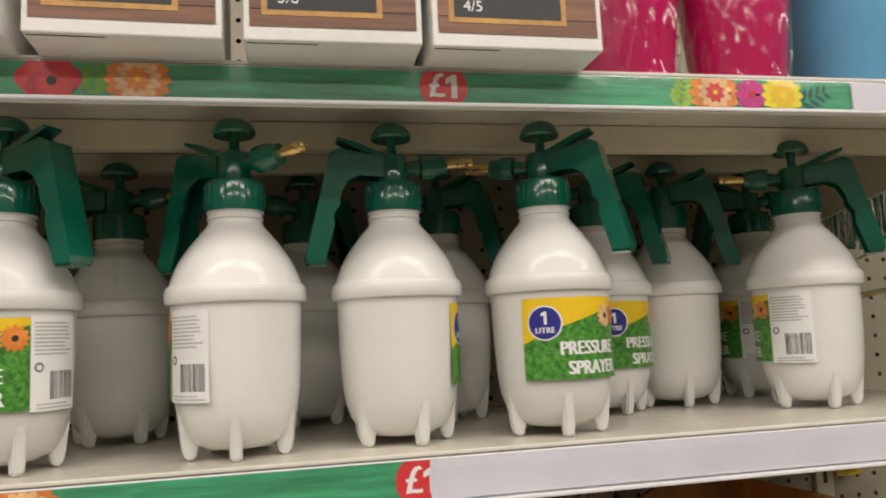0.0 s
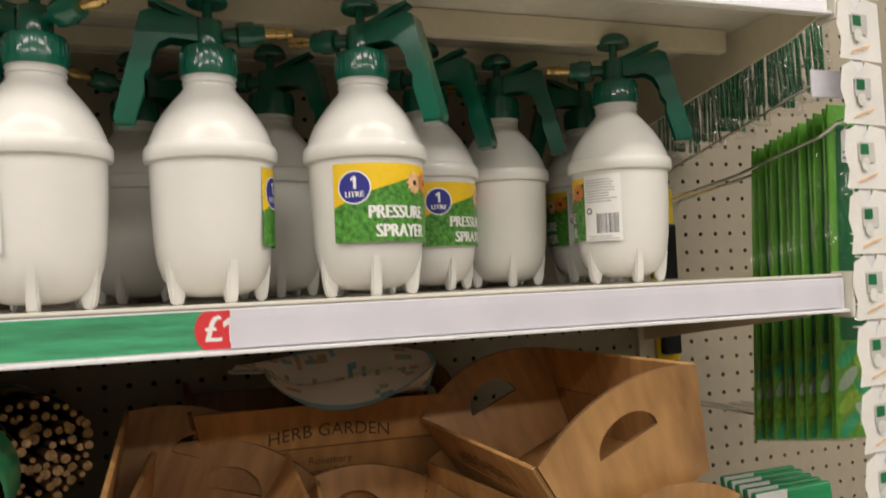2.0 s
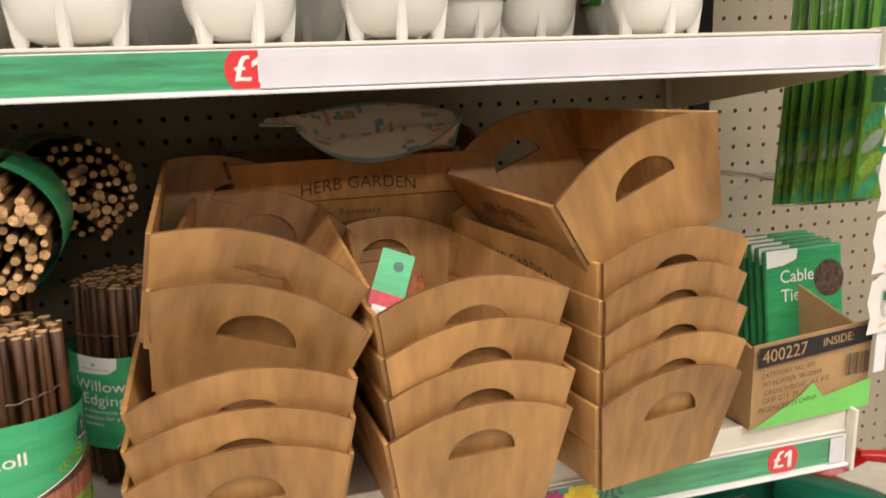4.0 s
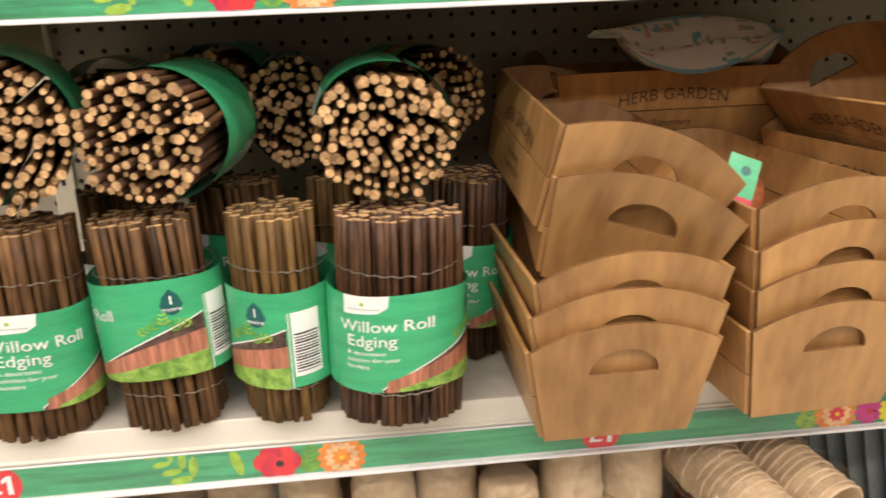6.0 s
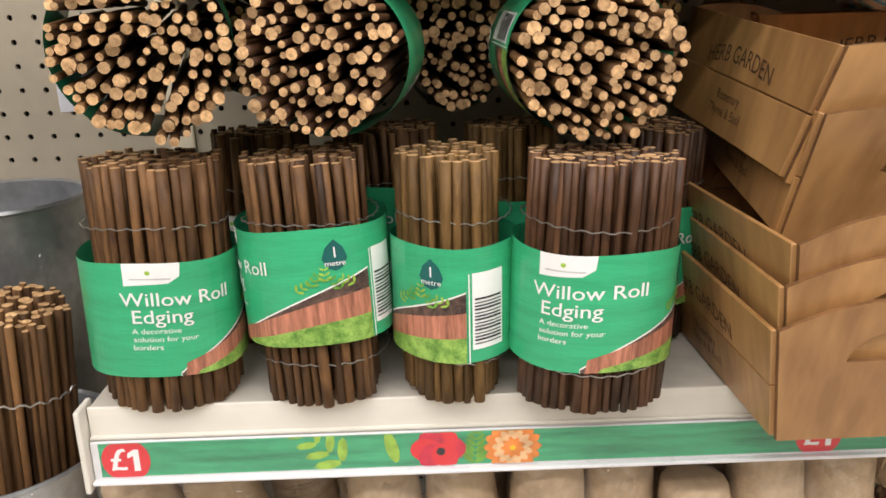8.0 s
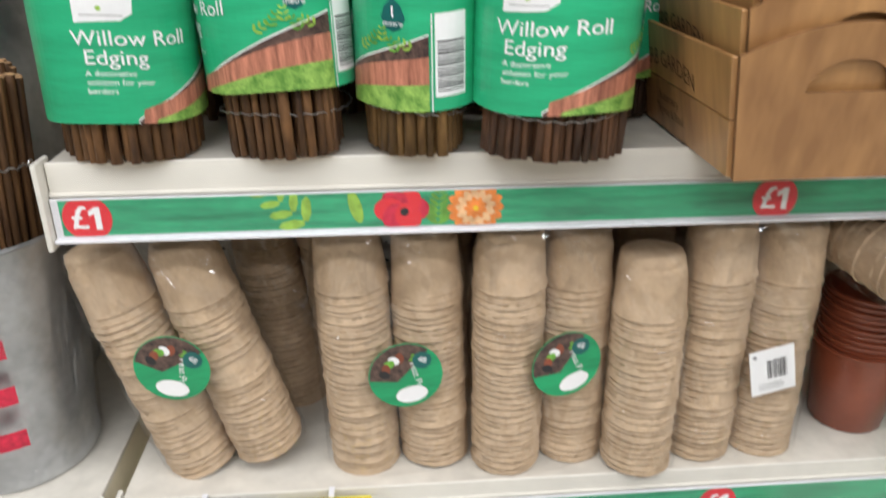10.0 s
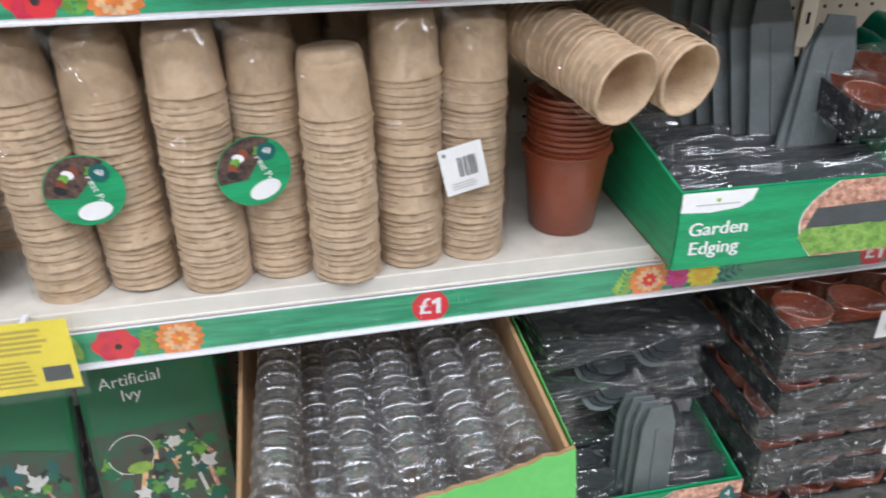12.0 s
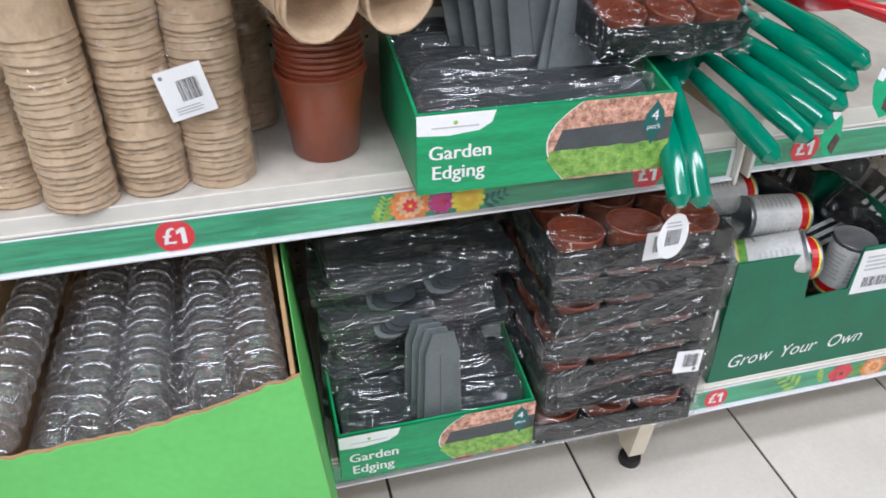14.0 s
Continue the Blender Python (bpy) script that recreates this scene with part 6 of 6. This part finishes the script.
tin(pose(0.905, 0.640, 0.385, 6, 88, 175) , True)
tin(pose(0.925, 0.705, 0.415, 4, 88, 178), True)
tin(pose(0.865, 0.755, 0.430, 4, 88, 182), True)
tin(pose(0.800, 0.665, 0.380, 70, 10, 60), False)
tin(pose(0.900, 0.645, 0.318, 6, 88, 176), True)
tin(pose(0.985, 0.665, 0.300, 4, 0, 30), True)
tin(pose(0.830, 0.730, 0.300, 4, 0, 30), True)
for k in range(6):
    ob = empty("black_sack", pose(0.95 + 0.07 * (k % 3), 0.74 + 0.06 * (k // 3), 0.30 + 0.04 * k, 20, -10 + 6 * k, 15 * k), "black printed plastic sack folded flat", "sack", "black sacks")
    bm = bmesh.new()
    box(bm, -0.07, 0.07, -0.05, 0.05, -0.018, 0.018, 0.008)
    part("sack", bm, "blackplastic", ob, "", True)
    pr = Print(0.0004)
    pr.lines(-0.05, 0.03, -0.02, 0.02, 3, "light_grey", 1, k, 0.5)
    pr.end("print", ob, plane_at(pose(0, 0, 0.0183)))
    wrap_box(ob, -0.074, 0.074, -0.054, 0.054, -0.021, 0.022, "film_dark", 90 + k, 0.004)


# ---- age-check card clipped to the peat shelf ----
ob = empty("age_check_card", pose(-0.328, 0.588, 0.584, -3, 0, 0), "black and yellow age-check card in a clear holder", "sign")
pr = Print(0.0004)
pr.rect(-0.094, 0.000, -0.037, 0.037, "slate", 1)
pr.rect(0.000, 0.094, -0.036, 0.038, "lemon", 1)
pr.text("CHALLENGE", -0.047, 0.021, 0.0155, "lemon", 2, bold=0.0006)
pr.text("25", -0.046, -0.011, 0.052, "lemon", 2, bold=0.0026)
pr.lines(0.006, 0.088, 0.004, 0.032, 5, "ink", 2, 4, 0.55)
pr.lines(0.006, 0.058, -0.030, 0.000, 6, "ink", 2, 5, 0.5)
pr.rect(0.064, 0.088, -0.026, -0.010, "slate", 2)
pr.end("card", ob, plane_at(UP), "yellow and charcoal printed card")
bm = bmesh.new()
box(bm, -0.100, 0.100, -0.0042, -0.0036, -0.042, 0.042)
part("clear_holder", bm, "clearstrip", ob, "clear plastic holder")
bm = bmesh.new()
box(bm, 0.055, 0.060, 0.0, 0.016, 0.034, 0.037)
box(bm, -0.060, -0.055, 0.0, 0.016, 0.034, 0.037)
part("clip", bm, "rail", ob)


# ---- right bay above: hooks, gutter hangers, ties ----
ob = empty("peg_hook", pose(0, 0, 0), "chromed double wire peg hook with a price flag", "hook", "peg hooks")
bm = bmesh.new()
for dx in (-0.011, 0.011):
    tube(bm, [(0.772 + dx, BACK - 0.001, 1.425), (0.768 + dx, 0.80, 1.440), (0.762 + dx, 0.66, 1.462), (0.762 + dx * 0.6, 0.640, 1.474), (0.762, 0.634, 1.476)], 0.0022, 8)
tube(bm, [(0.772, BACK - 0.001, 1.470), (0.740, 0.64, 1.520)], 0.0018, 8)
part("wire_frame", bm, "steel", ob)
bm = bmesh.new()
box(bm, 0.700, 0.744, 0.616, 0.6185, 1.493, 1.521, 0.001)
part("price_flag", bm, "rail_white", ob, "pale plastic price flag")


def gutter_hanger(m):
    ob = empty("gutter_hanger_pack", m, "long green card pack of gutter hangers", "gutter hanger", "gutter hanger packs")
    bm = bmesh.new()
    box(bm, -0.027, 0.027, 0, 0.003, -0.352, 0.0, 0.0008)
    card = part("card", bm, "hangergreen", ob)
    pr = Print(0.0003)
    pr.rect(-0.019, 0.023, -0.250, -0.022, "packgreen", 1)
    pr.rect(-0.012, 0.020, -0.062, -0.026, "white", 1.5)
    pr.rect(-0.006, 0.006, -0.046, -0.034, "sleeve", 2)
    pr.lines(-0.010, 0.017, -0.060, -0.048, 2, "grey_print", 2, 3)
    pr.text("16 Gutter Hanger", 0.004, -0.165, 0.021, "white", 2, math.pi / 2, bold=0.0002)
    pr.rect(-0.027, 0.027, -0.345, -0.252, "leafprint", 1)
    for k in range(7):
        pr.disc(-0.012 + 0.022 * (k % 2), -0.266 - 0.012 * k, 0.017, ("sleeve", "lime", "sage")[k % 3], 1.6 + 0.1 * k, 14, 0.007, 0.8 - 1.4 * (k % 2))
    pr.end("print", card, front(0, -0.0002, 0), "green print with white words")
    wrap = bmesh.new()
    box(wrap, -0.0275, 0.0275, -0.004, 0.006, -0.354, -0.03, 0.002)
    part("blister", wrap, "film", ob, "clear blister")
    return ob


gh = gutter_hanger(pose(0.782, 0.650, 1.495, 0, 2, -4))
for k in range(1, 12):
    copy_thing(gh, pose(0.784 + 0.0012 * k, 0.650 + 0.0125 * k, 1.495 - 0.0025 * k, 0, 2 + 1.2 * (k % 3 - 1), 4 * (k % 2)))
ob = empty("tool_card", pose(0.742, 0.940, 1.20), "dark tool on a yellow backing card", "tool")
bm = bmesh.new()
box(bm, -0.018, 0.018, 0, 0.004, 0.0, 0.24, 0.001)
part("card", bm, "yellow", ob)
bm = bmesh.new()
box(bm, -0.014, 0.014, -0.012, -0.0005, 0.01, 0.19, 0.003)
part("tool_body", bm, "blackplastic", ob)


def tie_bag(m, seed):
    ob = empty("plant_tie_bag", m, "clear bag of dark green plant ties", "plant ties", "bags of plant ties")
    rng = random.Random(seed)
    bm = bmesh.new()
    for k in range(26):
        x = -0.032 + 0.0025 * k
        tube(bm, [(x, 0.004 * rng.uniform(-1, 1), 0), (x + 0.004 * rng.uniform(-1, 1), 0.006 * rng.uniform(-1, 1), -0.08), (x + 0.006 * rng.uniform(-1, 1), 0.004 * rng.uniform(-1, 1), -0.165)], 0.0013, 5)
    part("tie_bundle", bm, "packgreen", ob, "dark green plastic ties")
    wrap_box(ob, -0.037, 0.037, -0.008, 0.010, -0.172, 0.0, "film_dark", seed, 0.005)
    return ob


for k in range(6):
    tie_bag(pose(0.766 + 0.006 * (k % 2), 0.700 + 0.045 * k, 1.685 - 0.006 * k, 0, 2 * (k % 3 - 1), 6 * (k % 2)), 120 + k)
ob = empty("tie_hook", pose(0, 0, 0), "chromed wire peg hook", "hook", "peg hooks")
bm = bmesh.new()
tube(bm, [(0.768, BACK - 0.001, 1.690), (0.768, 0.68, 1.694), (0.768, 0.66, 1.705)], 0.0022, 8)
part("wire_frame", bm, "steel", ob)

# the clip strip of white blister packs
ob = empty("clip_strip", pose(0.742, 0.596, 1.72, 0, 0, 8), "hanging strip of white scalloped blister packs", "clip strip")
bm = bmesh.new()
box(bm, -0.008, 0.008, 0.0025, 0.0035, -0.75, 0.0)
part("strip", bm, "rail", ob, "white plastic strip")
for k in range(11):
    pr = Print(0.0006)
    z = -0.035 - 0.064 * k
    pts = [(-0.028, z - 0.030), (-0.024, z - 0.012), (-0.030, z + 0.004), (-0.026, z + 0.026), (-0.010, z + 0.033), (0.0, z + 0.020), (0.010, z + 0.033), (0.034, z + 0.030), (0.036, z - 0.030)]
    pr.poly(pts, "boxwhite", 1 + 0.2 * k)
    pr.rect(-0.010, 0.014, z - 0.004, z + 0.016, "light_grey", 4)
    pr.rect(-0.008, 0.004, z + 0.004, z + 0.014, "packgreen", 5)
    pr.disc(-0.002, z - 0.006, 0.0065, "canlabel", 6, 16)
    pr.poly([(-0.012, z - 0.024), (0.016, z - 0.016), (0.016, z - 0.014), (-0.012, z - 0.022)], "peach", 5)
    pr.end("blister_pack", ob, front(0, 0.002, 0), "white scalloped card with a small picture")

# peg hooks on the middle bay and ties lower down
for x, z in ((0.775, 1.14), (0.86, 1.13)):
    ob = empty("peg_hook", pose(0, 0, 0), "chromed wire peg hook", "hook", "peg hooks")
    bm = bmesh.new()
    for dx in (-0.01, 0.01):
        tube(bm, [(x + dx, BACK - 0.001, z), (x + dx, 0.72, z + 0.008), (x + dx, 0.705, z + 0.018)], 0.0020, 8)
    part("wire_frame", bm, "steel", ob)


# ---- left bay: zinc buckets with a willow roll ----
def zinc_bucket(m, r0, r1, h, label):
    ob = empty("zinc_bucket", m, label, "bucket", "zinc buckets")
    prof = [(r0 * 0.5, 0.004), (r0, 0.0), (r0 + 0.003, 0.006)]
    for k in range(1, 10):
        t = k / 10
        r = r0 + (r1 - r0) * t
        prof.append((r + (0.003 if k in (6, 8) else 0), h * t))
    prof += [(r1, h - 0.006), (r1 + 0.004, h - 0.003), (r1 + 0.003, h), (r1 - 0.002, h - 0.002), (r0 * 0.98, 0.008), (r0 * 0.4, 0.006)]
    part("bucket_body", lathe(prof, 44), "zinc", ob, "ribbed galvanised bucket", True)
    part("film_wrap", lathe([(r0 + 0.004, 0.002), (r0 + 0.010, h * 0.3), (r1 + 0.006, h * 0.75), (r1 + 0.008, h)], 36, 0.004, False), "film", ob, "loose clear film", True)
    pr = Print(0.0005)
    for k in range(3):
        pr.rect(-0.02, 0.035, h * 0.25 + 0.045 * k, h * 0.25 + 0.045 * k + 0.018, "crimson", 1)
    rm = (r0 + r1) / 2 + 0.012
    pr.cut(0.006).end("red_print", ob, wrapped(rm, 0, -1.35), "faded red print")
    return ob


zinc_bucket(pose(-0.590, 0.705, Z_P - 0.005), 0.072, 0.098, 0.25, "galvanised zinc bucket in film holding a willow roll")
zinc_bucket(pose(-0.640, 0.865, Z_P - 0.005), 0.070, 0.086, 0.44, "tall galvanised zinc planter in loose film")
willow_roll(pose(-0.598, 0.708, Z_P + 0.004, 3, 6, 0) @ Matrix.Diagonal((1, 1, 2.05, 1)), 0.056, 0.052, 99, -90, False, (0.03, 0.09, 0.15), "tall willow roll standing in a zinc bucket")
ob = empty("shelf_flag", pose(-0.462, 0.700, 1.185, 0, 0, 25), "white plastic shelf-edge price flag", "price flag")
bm = bmesh.new()
box(bm, -0.022, 0.022, -0.001, 0.001, -0.035, 0.035, 0.0006)
part("flag", bm, "rail_white", ob)
bm = bmesh.new()
tube(bm, [(0.0, 0.002, 0.030), (0.0, 0.12, 0.036), (0.01, BACK - 0.702, 0.036)], 0.002, 6)
part("wire", bm, "steel", ob)


# ---- floor tiles, the nearest as single pieces ----
TP = 0.3035
floor = bpy.data.objects["floor"]
bm = bmesh.new()
box(bm, 0.0023, TP - 0.0023, 0.0023, TP - 0.0023, -0.0042, 0.0, 0.0011)
tile = part("tile", bm, "tile", floor)
TILE = tile.data
bpy.data.objects.remove(tile)
far_v, far_f = [], []
for i in range(-16, 12):
    for j in range(-12, 8):
        x, y = 0.616 + TP * i, 0.478 + TP * j
        if x < -4 or x > 4.1 or y < -3.2 or y > 2.7:
            continue
        if -5 <= i <= 6 and -6 <= j <= 2:
            share("tile", TILE, floor, pose(x, y, 0))
        else:
            b = len(far_v)
            far_v += [(x + a, y + c, 0.0) for a, c in ((0.002, 0.002), (TP - 0.002, 0.002), (TP - 0.002, TP - 0.002), (0.002, TP - 0.002))]
            far_f.append((b, b + 1, b + 2, b + 3))
me = bpy.data.meshes.new("far_tiles")
me.from_pydata(far_v, [], far_f)
me.materials.append(M["tile"])
far = new("far_tiles", me)
far.parent = floor
far["kind"] = "stuff"
